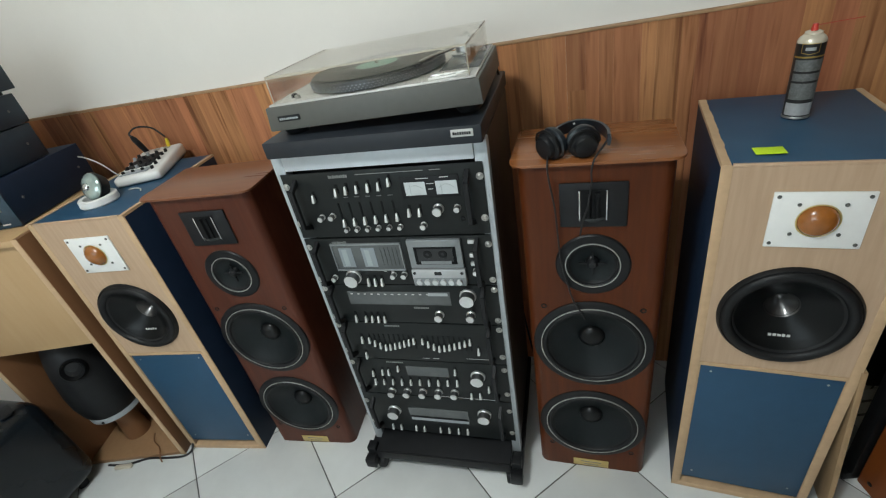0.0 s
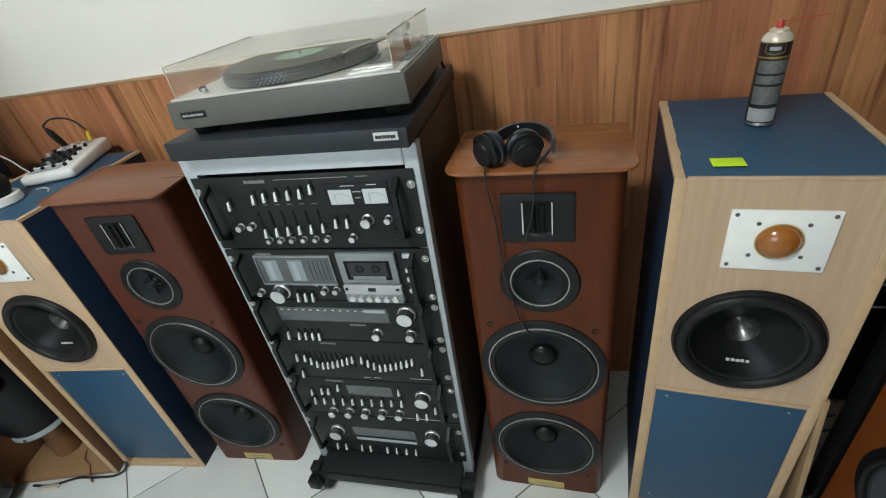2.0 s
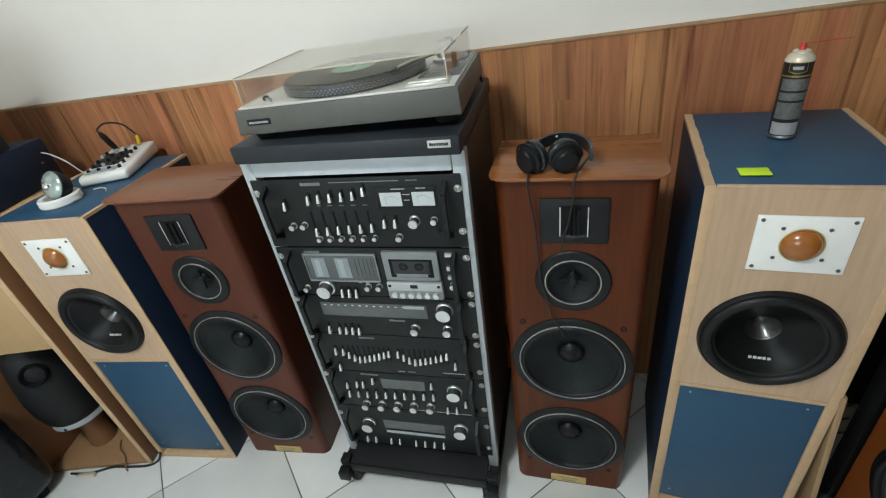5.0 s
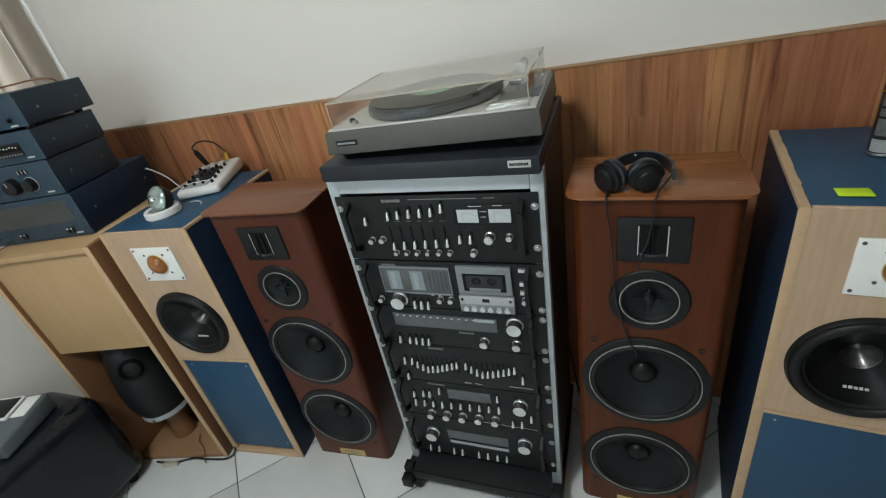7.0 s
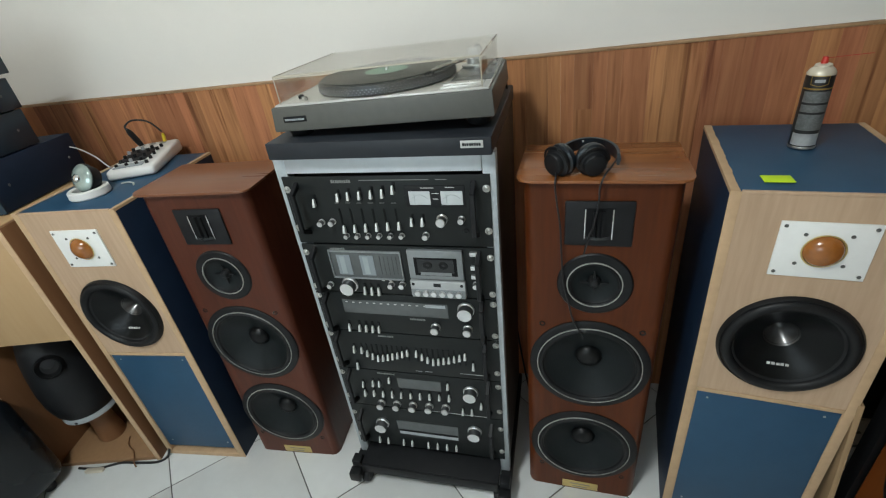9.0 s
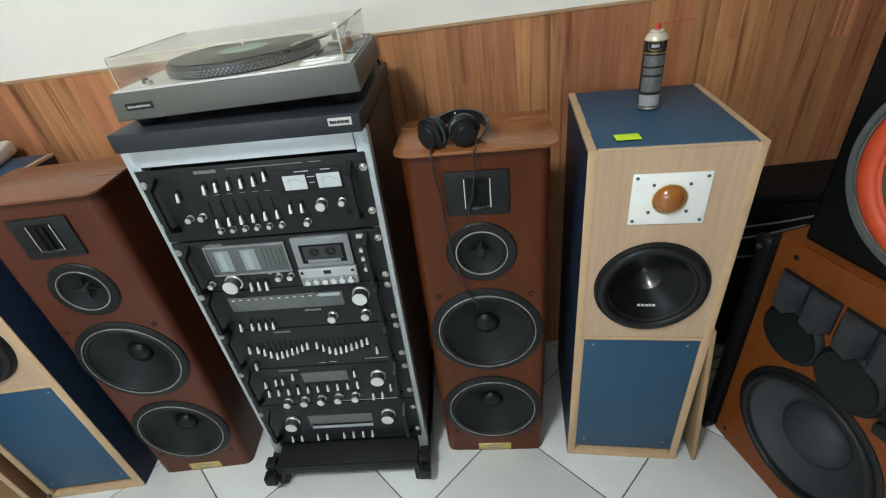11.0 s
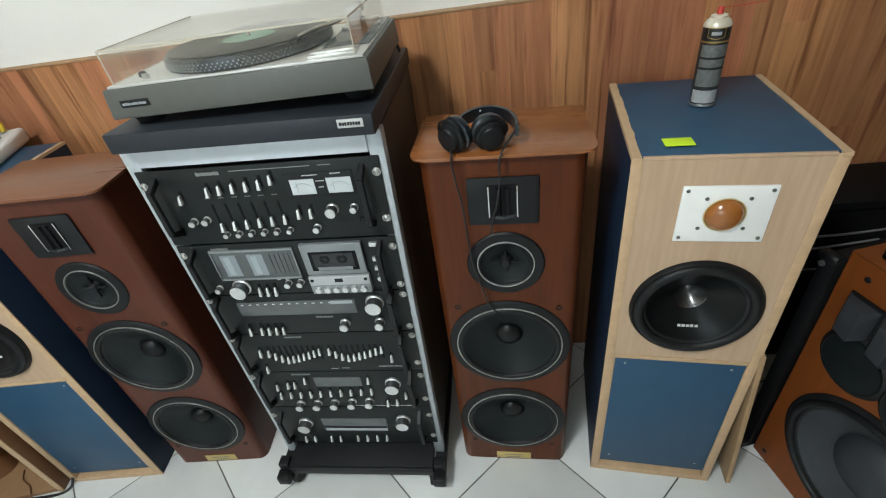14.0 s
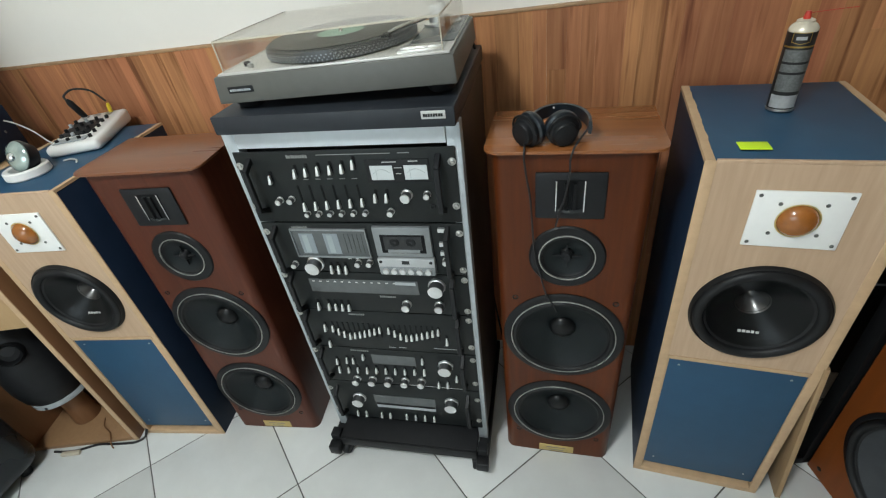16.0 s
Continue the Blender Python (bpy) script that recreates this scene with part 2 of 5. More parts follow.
CLOTH = mat("printed_cloth", (0.7, 0.68, 0.7), 0.9, vary=0.15, scale=30, second=(0.5, 0.46, 0.52))
PHONEGREY = mat("grey_phone_plastic", (0.1, 0.12, 0.13), 0.38, vary=0.06, scale=60)
SILVERPLASTIC = mat("silver_plastic", (0.32, 0.35, 0.37), 0.4, vary=0.06, scale=60)
DULLWIRE = mat("dull_grey_cable", (0.13, 0.13, 0.135), 0.5, vary=0.1)
WIRE = mat("black_cable", (0.012, 0.012, 0.013), 0.5, vary=0.1)
GREYWIRE = mat("grey_cable", (0.45, 0.45, 0.42), 0.5, vary=0.1)
NAVYBLACK = mat("blue_black_metal", (0.017, 0.047, 0.076), 0.26, vary=0.12, scale=40, spec=0.6)
NAVYCASE = mat("blue_black_case", (0.0105, 0.025, 0.041), 0.42, spec=0.35, vary=0.12, scale=40)
BULB = mat("clear_reflector", (0.45, 0.55, 0.52), 0.12, metal=0.5, vary=0.25, scale=30)
SHELFBLACK = mat("black_shelf", (0.0075, 0.008, 0.0088), 0.5, spec=0.12, vary=0.1)
ACRYLICEDGE = mat("acrylic_edge", (0.5, 0.46, 0.37), 0.25, vary=0.06, scale=60)
KNOBSIDE = mat("knob_side_metal", (0.2, 0.21, 0.215), 0.3, metal=0.85, vary=0.1, scale=90)
TAPEGREY = mat("smoky_cassette", (0.014, 0.016, 0.018), 0.35, vary=0.1, scale=80)
SCALEGREY = mat("meter_scale", (0.3, 0.345, 0.36), 0.3, vary=0.06, scale=60)
KEYSTRIP = mat("key_strip_silver", (0.43, 0.45, 0.46), 0.4, metal=0.4, vary=0.05, scale=80)
METERDIM = mat("unlit_meter", (0.21, 0.245, 0.265), 0.3, vary=0.06, scale=40)
LAMPGLOW = glow("lamp_diffuser", (1.0, 0.97, 0.9), 4.0)
DAYLIGHT = glow("daylight_pane", (0.8, 0.92, 1.0), 1.5)

# ---- mesh helpers ----


def link(name, bm, material, parent=None, m=None, label="", smooth=True):
    me = bpy.data.meshes.new(name)
    bmesh.ops.recalc_face_normals(bm, faces=bm.faces[:])
    bm.to_mesh(me)
    bm.free()
    me.materials.append(material)
    if smooth:
        me.shade_smooth()
        me.set_sharp_from_angle(angle=radians(38))
    ob = new(name, me)
    if m is not None:
        ob.matrix_basis = m
    if parent:
        ob.parent = parent
    return tagged(ob, label) if label else ob


def part(name, bm, material, parent, label="", m=None):
    return link(name, bm, material, parent, m, label)


def again(ob, m, parent=None):
    """Another part on the same mesh."""
    o = new(ob.name.split(".")[0], ob.data)
    o.parent = parent or ob.parent
    o.matrix_basis = m
    return o


def thing(name, m, label, category, group="", kind=""):
    ob = new(name)
    ob.empty_display_size = 0.05
    ob.matrix_basis = m
    return tagged(ob, label, category, group, kind)


def box(x0, x1, y0, y1, z0, z1, r=0.0, bm=None, seg=2):
    """A box between two corners, with its edges rounded by r."""
    b = bmesh.new()
    bmesh.ops.create_cube(b, size=1, matrix=Matrix.LocRotScale(((x0 + x1) / 2, (y0 + y1) / 2, (z0 + z1) / 2), None, (abs(x1 - x0), abs(y1 - y0), abs(z1 - z0))))
    if r:
        bmesh.ops.bevel(b, geom=b.edges[:], offset=r, segments=seg, profile=0.5, affect="EDGES")
    return merge(bm, b)


def merge(bm, b):
    if bm is None:
        return b
    me = bpy.data.meshes.new("joined")
    b.to_mesh(me)
    b.free()
    bm.from_mesh(me)
    bpy.data.meshes.remove(me)
    return bm


def lathe(profile, seg=32, m=None, bm=None, closed=True):
    """Turns (radius, height) pairs round the z axis; m moves the result."""
    b = bmesh.new()
    rings = []
    for r, h in profile:
        if r < 1e-6:
            rings.append([b.verts.new((0, 0, h))])
        else:
            rings.append([b.verts.new((r * math.cos(2 * math.pi * k / seg), r * math.sin(2 * math.pi * k / seg), h)) for k in range(seg)])
    for p, q in zip(rings, rings[1:]):
        for k in range(seg):
            j = (k + 1) % seg
            ring = [p[k % len(p)], p[j % len(p)], q[j % len(q)], q[k % len(q)]]
            ring = list(dict.fromkeys(ring))
            if len(ring) > 2:
                b.faces.new(ring)
    if m is not None:
        b.transform(m)
    return merge(bm, b)


def prism(outline, z0, z1, r=0.0, bm=None):
    """An outline in x and y, drawn up from z0 to z1."""
    b = bmesh.new()
    low = [b.verts.new((x, y, z0)) for x, y in outline]
    high = [b.verts.new((x, y, z1)) for x, y in outline]
    b.faces.new(low[::-1])
    b.faces.new(high)
    for k in range(len(low)):
        j = (k + 1) % len(low)
        b.faces.new((low[k], low[j], high[j], high[k]))
    if r:
        rim = [e for e in b.edges if abs(e.verts[0].co.z - e.verts[1].co.z) < 1e-6]
        bmesh.ops.bevel(b, geom=rim, offset=r, segments=2, profile=0.5, affect="EDGES")
    return merge(bm, b)


def tube(points, r, seg=8, bm=None, closed=False):
    """A round cable through points, smoothed."""
    pts = [Vector(p) for p in points]
    fine = []
    n = len(pts)
    for k in range(n - 1):
        p0, p1, p2, p3 = pts[max(k - 1, 0)], pts[k], pts[k + 1], pts[min(k + 2, n - 1)]
        for s in range(6):
            t = s / 6
            fine.append(0.5 * ((2 * p1) + (p2 - p0) * t + (2 * p0 - 5 * p1 + 4 * p2 - p3) * t * t + (3 * p1 - p0 - 3 * p2 + p3) * t ** 3))
    fine.append(pts[-1])
    b = bmesh.new()
    rings = []
    for k, p in enumerate(fine):
        d = (fine[min(k + 1, len(fine) - 1)] - fine[max(k - 1, 0)]).normalized()
        u = d.orthogonal().normalized() if not rings else (up - d * up.dot(d)).normalized()
        up = u
        v = d.cross(u)
        rings.append([b.verts.new(p + r * (u * math.cos(2 * math.pi * j / seg) + v * math.sin(2 * math.pi * j / seg))) for j in range(seg)])
    for p, q in zip(rings, rings[1:]):
        for j in range(seg):
            b.faces.new((p[j], p[(j + 1) % seg], q[(j + 1) % seg], q[j]))
    b.faces.new(rings[0][::-1])
    b.faces.new(rings[-1])
    return merge(bm, b)


def rounded(w0, w1, d0, d1, radii, n=5):
    """A rectangle's outline, its four corners rounded (front left, front right, back right, back left)."""
    out = []
    for (cx, cy, a), r in zip(((w0, d0, 180), (w1, d0, 270), (w1, d1, 0), (w0, d1, 90)), radii):
        sx, sy = (1 if cx == w0 else -1), (1 if cy == d0 else -1)
        if r <= 0:
            out.append((cx, cy))
            continue
        for k in range(n + 1):
            ang = radians(a + 90 * k / n)
            out.append((cx + sx * r + r * math.cos(ang), cy + sy * r + r * math.sin(ang)))
    return out


def holed(b, y, holes):
    """Cuts round holes (z, radius), one above the other on x = 0, into the flat front at y."""
    f = max((f for f in b.faces if all(abs(v.co.y - y) < 1e-5 for v in f.verts)), key=lambda f: f.calc_area())
    xs, zs = [v.co.x for v in f.verts], [v.co.z for v in f.verts]
    x0, x1, z0, z1 = min(xs), max(xs), min(zs), max(zs)
    b.faces.remove(f)
    holes = sorted(holes)
    cuts = [z0] + [(p[0] + p[1] + q[0] - q[1]) / 2 for p, q in zip(holes, holes[1:])] + [z1]
    for (zc, r), lo, hi in zip(holes, cuts, cuts[1:]):
        angles = [2 * math.pi * k / 56 for k in range(56)] + [math.atan2(z - zc, x) % (2 * math.pi) for x in (x0, x1) for z in (lo, hi)]
        angles = sorted(set(round(a, 6) for a in angles))
        ring, rim = [], []
        for a in angles:
            c, s = math.cos(a), math.sin(a)
            k = min((x1 if c > 0 else x0) / c if abs(c) > 1e-9 else 1e9, ((hi if s > 0 else lo) - zc) / s if abs(s) > 1e-9 else 1e9)
            ring.append(b.verts.new((r * c, y, zc + r * s)))
            rim.append(b.verts.new((k * c, y, zc + k * s)))
        for k in range(len(angles)):
            j = (k + 1) % len(angles)
            b.faces.new((ring[k], ring[j], rim[j], rim[k]))
    bmesh.ops.remove_doubles(b, verts=b.verts[:], dist=1e-5)
    return b


FRONT = Matrix.Rotation(radians(90), 4, "X")  # turns a lathe's z axis to the front


def at(x, z, y=0.0):
    return Matrix.Translation((x, y, z)) @ FRONT


# ---- the room ----
WEST, EAST, SOUTH, NORTH, HIGH = -2.06, 2.4, -2.0, 1.463, 2.65
WALL_T = 0.14


def structure(name, bm, material, label, category):
    return tagged(link(name, bm, material), label, category, kind="structure")


structure("wall_north", box(WEST - WALL_T, EAST + WALL_T, NORTH, NORTH + WALL_T, 0, HIGH), PLASTER, "off-white painted plaster wall above wood planks", "wall")
# Unseen closing wall, browned so less light bounces onto the east side.
structure("wall_east", box(EAST, EAST + WALL_T, SOUTH, NORTH, 0, HIGH), BOUNCEBROWN, "unseen east wall, coloured brown to cut bounced light", "wall")
b = box(WEST - WALL_T, WEST, SOUTH, -0.3, 0, HIGH)
b = box(WEST - WALL_T, WEST, 1.36, NORTH, 0, HIGH, bm=b)
b = box(WEST - WALL_T, WEST, -0.3, 1.36, 0, 0.98, bm=b)
b = box(WEST - WALL_T, WEST, -0.3, 1.36, 2.3, HIGH, bm=b)
structure("wall_west", b, PLASTER, "off-white painted plaster wall with a window behind blinds", "wall")
side_window = tagged(link("window_2", box(WEST - 0.11, WEST - 0.1, -0.3, 1.36, 0.98, 2.3), DAYLIGHT), "bright daylight window behind cream blinds", "window", kind="structure")
b = bmesh.new()
for y in (-0.3, 0.51, 1.31):
    box(WEST - 0.095, WEST - 0.06, y, y + 0.05, 0.98, 2.3, 0.004, b)
part("window_frame", b, ALU, side_window)
b = box(WEST - WALL_T, -1.75, SOUTH - WALL_T, SOUTH, 0, HIGH)
b = box(-0.25, EAST + WALL_T, SOUTH - WALL_T, SOUTH, 0, HIGH, bm=b)
b = box(-1.75, -0.25, SOUTH - WALL_T, SOUTH, 0, 1.0, bm=b)
b = box(-1.75, -0.25, SOUTH - WALL_T, SOUTH, 2.1, HIGH, bm=b)
structure("wall_south", b, PLASTER, "off-white painted plaster wall with a window opening", "wall")
structure("ceiling", box(WEST - WALL_T, EAST + WALL_T, SOUTH - WALL_T, NORTH + WALL_T, HIGH, HIGH + 0.12), CEILING, "plain white painted ceiling", "ceiling")
floor = structure("floor", box(WEST - WALL_T, EAST + WALL_T, SOUTH - WALL_T, NORTH + WALL_T, -0.12, -0.003), GROUT, "glazed pale grey tile floor laid diagonally with dark grout", "floor")
window = tagged(link("window_1", box(-1.75, -0.25, SOUTH - 0.1, SOUTH - 0.09, 1.0, 2.1), DAYLIGHT), "bright daylight window behind the room", "window", kind="structure")
b = bmesh.new()
for x in (-1.75, -1.02, -0.3):
    box(x, x + 0.05, SOUTH - 0.085, SOUTH - 0.045, 1.0, 2.1, 0.004, b)
for z in (1.0, 2.05):
    box(-1.7, -0.3, SOUTH - 0.08, SOUTH - 0.05, z, z + 0.05, 0.004, b)
part("window_frame", b, ALU, window)

lamp = thing("ceiling_lamp", pose(LAMP[0], LAMP[1], HIGH), "square white ceiling lamp with a glowing diffuser", "lamp")
part("housing", box(-0.18, 0.18, -0.18, 0.18, -0.06, 0, 0.01), WHITEBOARD, lamp)
part("diffuser", box(-0.16, 0.16, -0.16, 0.16, -0.068, -0.061, 0.003), LAMPGLOW, lamp)

# blinds of vertical strips over the west wall
blinds = thing("vertical_blinds", pose(WEST + 0.03, 0, 0), "cream fabric vertical blinds hanging against the wall", "blinds")
part("headrail", box(-0.01, 0.03, -0.9, 1.44, 2.42, 2.46, 0.004), WHITEBOARD, blinds)
b = bmesh.new()
for k in range(13):
    u = -0.062 + 0.0103 * k
    b.verts.new((0.009 * math.cos(k / 12 * math.pi * 2), u, 0))
b.verts.ensure_lookup_table()
vs = b.verts[:]
top = [b.verts.new(v.co + Vector((0, 0, 1.5))) for v in vs]
for k in range(12):
    b.faces.new((vs[k], vs[k + 1], top[k + 1], top[k]))
bmesh.ops.solidify(b, geom=b.faces[:], thickness=0.0015)
strip = part("strip", b, BLINDS, blinds, m=pose(0.012, 1.385, 0.92, 0, 0, 8))
for k in range(1, 20):
    again(strip, pose(0.012, 1.385 - 0.112 * k, 0.92, 0, 0, 8 + 4 * math.sin(2.3 * k)))

# ---- loudspeakers ----


def driver(parent, name, x, z, r_out, r_ring, r_cone, depth, cap_r, cone_mat, cap_mat, ring=True, frame_mat=RUBBER, proud=0.006, fat=0.012, surround=RUBBER, surround_label="", hollow=False):
    """A round loudspeaker unit: basket rim, ring, surround, cone and cap."""
    basket = part(name, lathe([(r_ring * 0.97, 0.002), (r_ring * 0.99, proud), (r_out * 0.96, proud), (r_out, proud * 0.4), (r_out, -0.002), (r_ring * 0.97, -0.002)], 56), frame_mat, parent, m=at(x, z))
    if ring:
        part("trim_ring", lathe([(r_ring - 0.0027, proud - 0.001), (r_ring - 0.0024, proud + 0.0022), (r_ring - 0.0004, proud + 0.0022), (r_ring, proud - 0.001)], 56), RINGMETAL, basket, "thin bright trim ring")
    r_in = r_ring - 0.002
    sur = [(r_in, proud - 0.002)]
    for k in range(9):
        a = math.pi * k / 8
        mid, half = (r_in + r_cone) / 2, (r_in - r_cone) / 2
        sur.append((mid + half * 0.92 * math.cos(a), proud - 0.003 + fat * math.sin(a) * 0.8))
    sur.append((r_cone - 0.004, proud - 0.006))
    part("surround", lathe(sur, 56), surround, basket, surround_label)
    prof = [(r_cone, proud - 0.006)]
    for k in range(1, 7):
        t = k / 6
        prof.append((r_cone + (cap_r * 0.9 - r_cone) * t, proud - 0.006 - depth * (t ** 0.8)))
    part("cone", lathe(prof, 56), cone_mat, basket)
    base = proud - 0.006 - depth * 0.93
    if hollow:  # a glossy funnel that steepens towards its tip
        dome = [(cap_r, base)]
        for k in range(8):
            step = cap_r * 0.1
            dome.append((dome[-1][0] - step, dome[-1][1] - step * math.tan(radians(46 + 1.8 * k))))
        dome.append((0.0, dome[-1][1] - 0.003))
    else:
        dome = [(cap_r * math.cos(a), base + cap_r * 0.55 * math.sin(a)) for a in [math.pi / 2 * k / 6 for k in range(6)]] + [(0.0, base + cap_r * 0.55)]
    part("dust_cap", lathe(dome, 40), cap_mat, basket)
    return basket


def screw(parent, x, z, r=0.004, material=STEEL, y=0.0, name="screw"):
    return part(name, lathe([(0, 0.0022), (r * 0.6, 0.0022), (r, 0.0008), (r, -0.001)], 12), material, parent, m=at(x, z, y))


def bars(parent, x0, x1, z, h, y, material, count=6, name="lettering", seed=1):
    """A word that is not spelled out: a row of upright bars."""
    rnd = random.Random(seed)
    b = bmesh.new()
    step = (x1 - x0) / count
    for k in range(count):
        w = step * rnd.uniform(0.68, 0.88)
        box(x0 + k * step, x0 + k * step + w, y - 0.0008, y, z - h / 2, z - h / 2 + h * rnd.uniform(0.8, 1.0), bm=b)
    return part(name, b, material, parent)


def oak_speaker(m, label, depth, seed, shift):
    W, Hh, T = 0.162, 1.036, 0.018
    sp = thing("floor_speaker", m, label, "speaker", "oak and blue speakers")
    for sgn, nm in ((-1, "side_panel"), (1, "side_panel")):
        part(nm, box(sgn * W, sgn * (W - T), 0.0, depth, 0.0, Hh - 0.004, 0.0012), SHADEDNAVY, sp, "navy laminated side panel, coloured darker for shade")
        part("front_edging", box(sgn * (W + 0.0005), sgn * (W - T - 0.001), -0.0025, 0.001, 0.0, Hh - 0.002, 0.0008), PINE, sp, "raw pale wood edging")
    # top board: navy laminate with raw wood strips along both sides
    part("top_panel", box(-W + 0.016, W - 0.012, 0.0052, depth, Hh - 0.0055, Hh, 0.001), NAVY, sp, "blue laminated top panel")
    rnd = random.Random(seed)
    for sgn, wide in ((-1, 0.016), (1, 0.012)):
        b = bmesh.new()
        rows = []
        for k in range(25):
            y = -0.004 + (depth + 0.004) * k / 24
            inner = sgn * (W - wide + rnd.uniform(-0.0014, 0.0014))
            rows.append([b.verts.new((sgn * (W + 0.0006), y, Hh - 0.006)), b.verts.new((sgn * W, y, Hh + 0.0012)), b.verts.new((inner, y, Hh + 0.0012)), b.verts.new((inner, y, Hh - 0.006))])
        for p, q in zip(rows, rows[1:]):
            for j in range(4):
                b.faces.new((p[j], p[(j + 1) % 4], q[(j + 1) % 4], q[j]))
        b.faces.new(rows[0])
        b.faces.new(rows[-1][::-1])
        part("top_edging", b, PINE, sp, "roughly trimmed raw wood edging")
    part("front_top_edging", box(-W + T + 0.0008, W - T - 0.0008, -0.0016, 0.005, Hh - 0.0055, Hh + 0.0005, 0.0008), OAK, sp)
    part("bottom_panel", box(-W + T, W - T, -0.003, depth, 0.0, 0.02, 0.002), PINE, sp)
    part("back_panel", box(-W + T, W - T, depth - 0.016, depth, 0.02, Hh - 0.006), SHADEDNAVY, sp)
    baffle = part("baffle", holed(holed(box(-W + T + 0.0008, W - T - 0.0008, -0.0015, 0.018, 0.529, Hh - 0.0057, 0.0003), -0.0015, [(0.688, 0.101)]), 0.018, [(0.688, 0.101)]), OAK, sp, "pale oak veneered front baffle")
    part("baffle_lip", box(-W + T + 0.0015, W - T - 0.0015, -0.003, 0.016, 0.517, 0.528, 0.001), PINE, sp)
    for sgn, wide in ((-1, T + max(shift, 0)), (1, T + max(-shift, 0))):
        part("lower_edging", box(sgn * (W - T - 0.0013), sgn * (W - wide - 0.001), -0.0012, 0.018, 0.021, 0.516, 0.0008), PINE, sp, "raw pale wood edging beside the lower panel")
    lower = part("lower_panel", box(-W + T + 0.0015 + max(shift, 0), W - T - 0.0015 + min(shift, 0), 0.002, 0.018, 0.047, 0.515, 0.0012), NAVY, sp, "blue laminated lower front panel")
    for x in (-0.115, 0.115):
        for z in (0.08, 0.495):
            part("screw", lathe([(0, 0.001), (0.0028, 0.001), (0.0028, -0.001)], 10), STEEL, lower, m=at(x, z, 0.002))
    # Black board set in the slot to stand for its inner shade.
    part("slot_back", box(-W + T, W - T, 0.05, 0.06, 0.02, 0.07), SHELFBLACK, sp, "black backing that stands for the slot's shade")
    plate = part("tweeter_plate", box(-0.0715, 0.0775, -0.006, -0.0016, 0.864, 0.981, 0.001), WHITEBOARD, sp, "white square tweeter mounting plate")
    for x, z in ((-0.063, 0.873), (0.069, 0.873), (-0.063, 0.972), (0.069, 0.972), (-0.034, 0.894), (0.04, 0.894), (-0.03, 0.956), (0.039, 0.956)):
        part("screw", lathe([(0, 0.0026), (0.0024, 0.0024), (0.0036, 0.0008), (0.0036, -0.001)], 12), DARKSCREW, plate, m=at(x, z, -0.006))
    part("tweeter_rim", lathe([(0.031, 0.0), (0.0345, 0.003), (0.0325, 0.0035), (0.0305, 0.001)], 40), BRASS, plate, m=at(0.003, 0.924, -0.006))
    part("tweeter_dome", lathe([(0.0315 * math.cos(a), 0.022 * math.sin(a)) if k < 8 else (0, 0.022) for k, a in enumerate([math.pi / 2 * i / 8 for i in range(9)])], 40), AMBER, plate, "translucent amber dome", m=at(0.003, 0.924, -0.0055))
    w = driver(sp, "woofer", 0.0, 0.688, 0.128, 0.125, 0.098, 0.044, 0.034, POLYCONE, CAPSHINE, ring=False, proud=0.012, fat=0.013, hollow=True)
    bars(w, -0.02, 0.023, 0.0, 0.0065, 0.0, PRINT, 5, seed=3).matrix_basis = Matrix.Translation((0, -0.062, -0.0085)) @ Matrix.Rotation(radians(-90), 4, "X") @ Matrix.Rotation(radians(-22), 4, "X")
    return sp


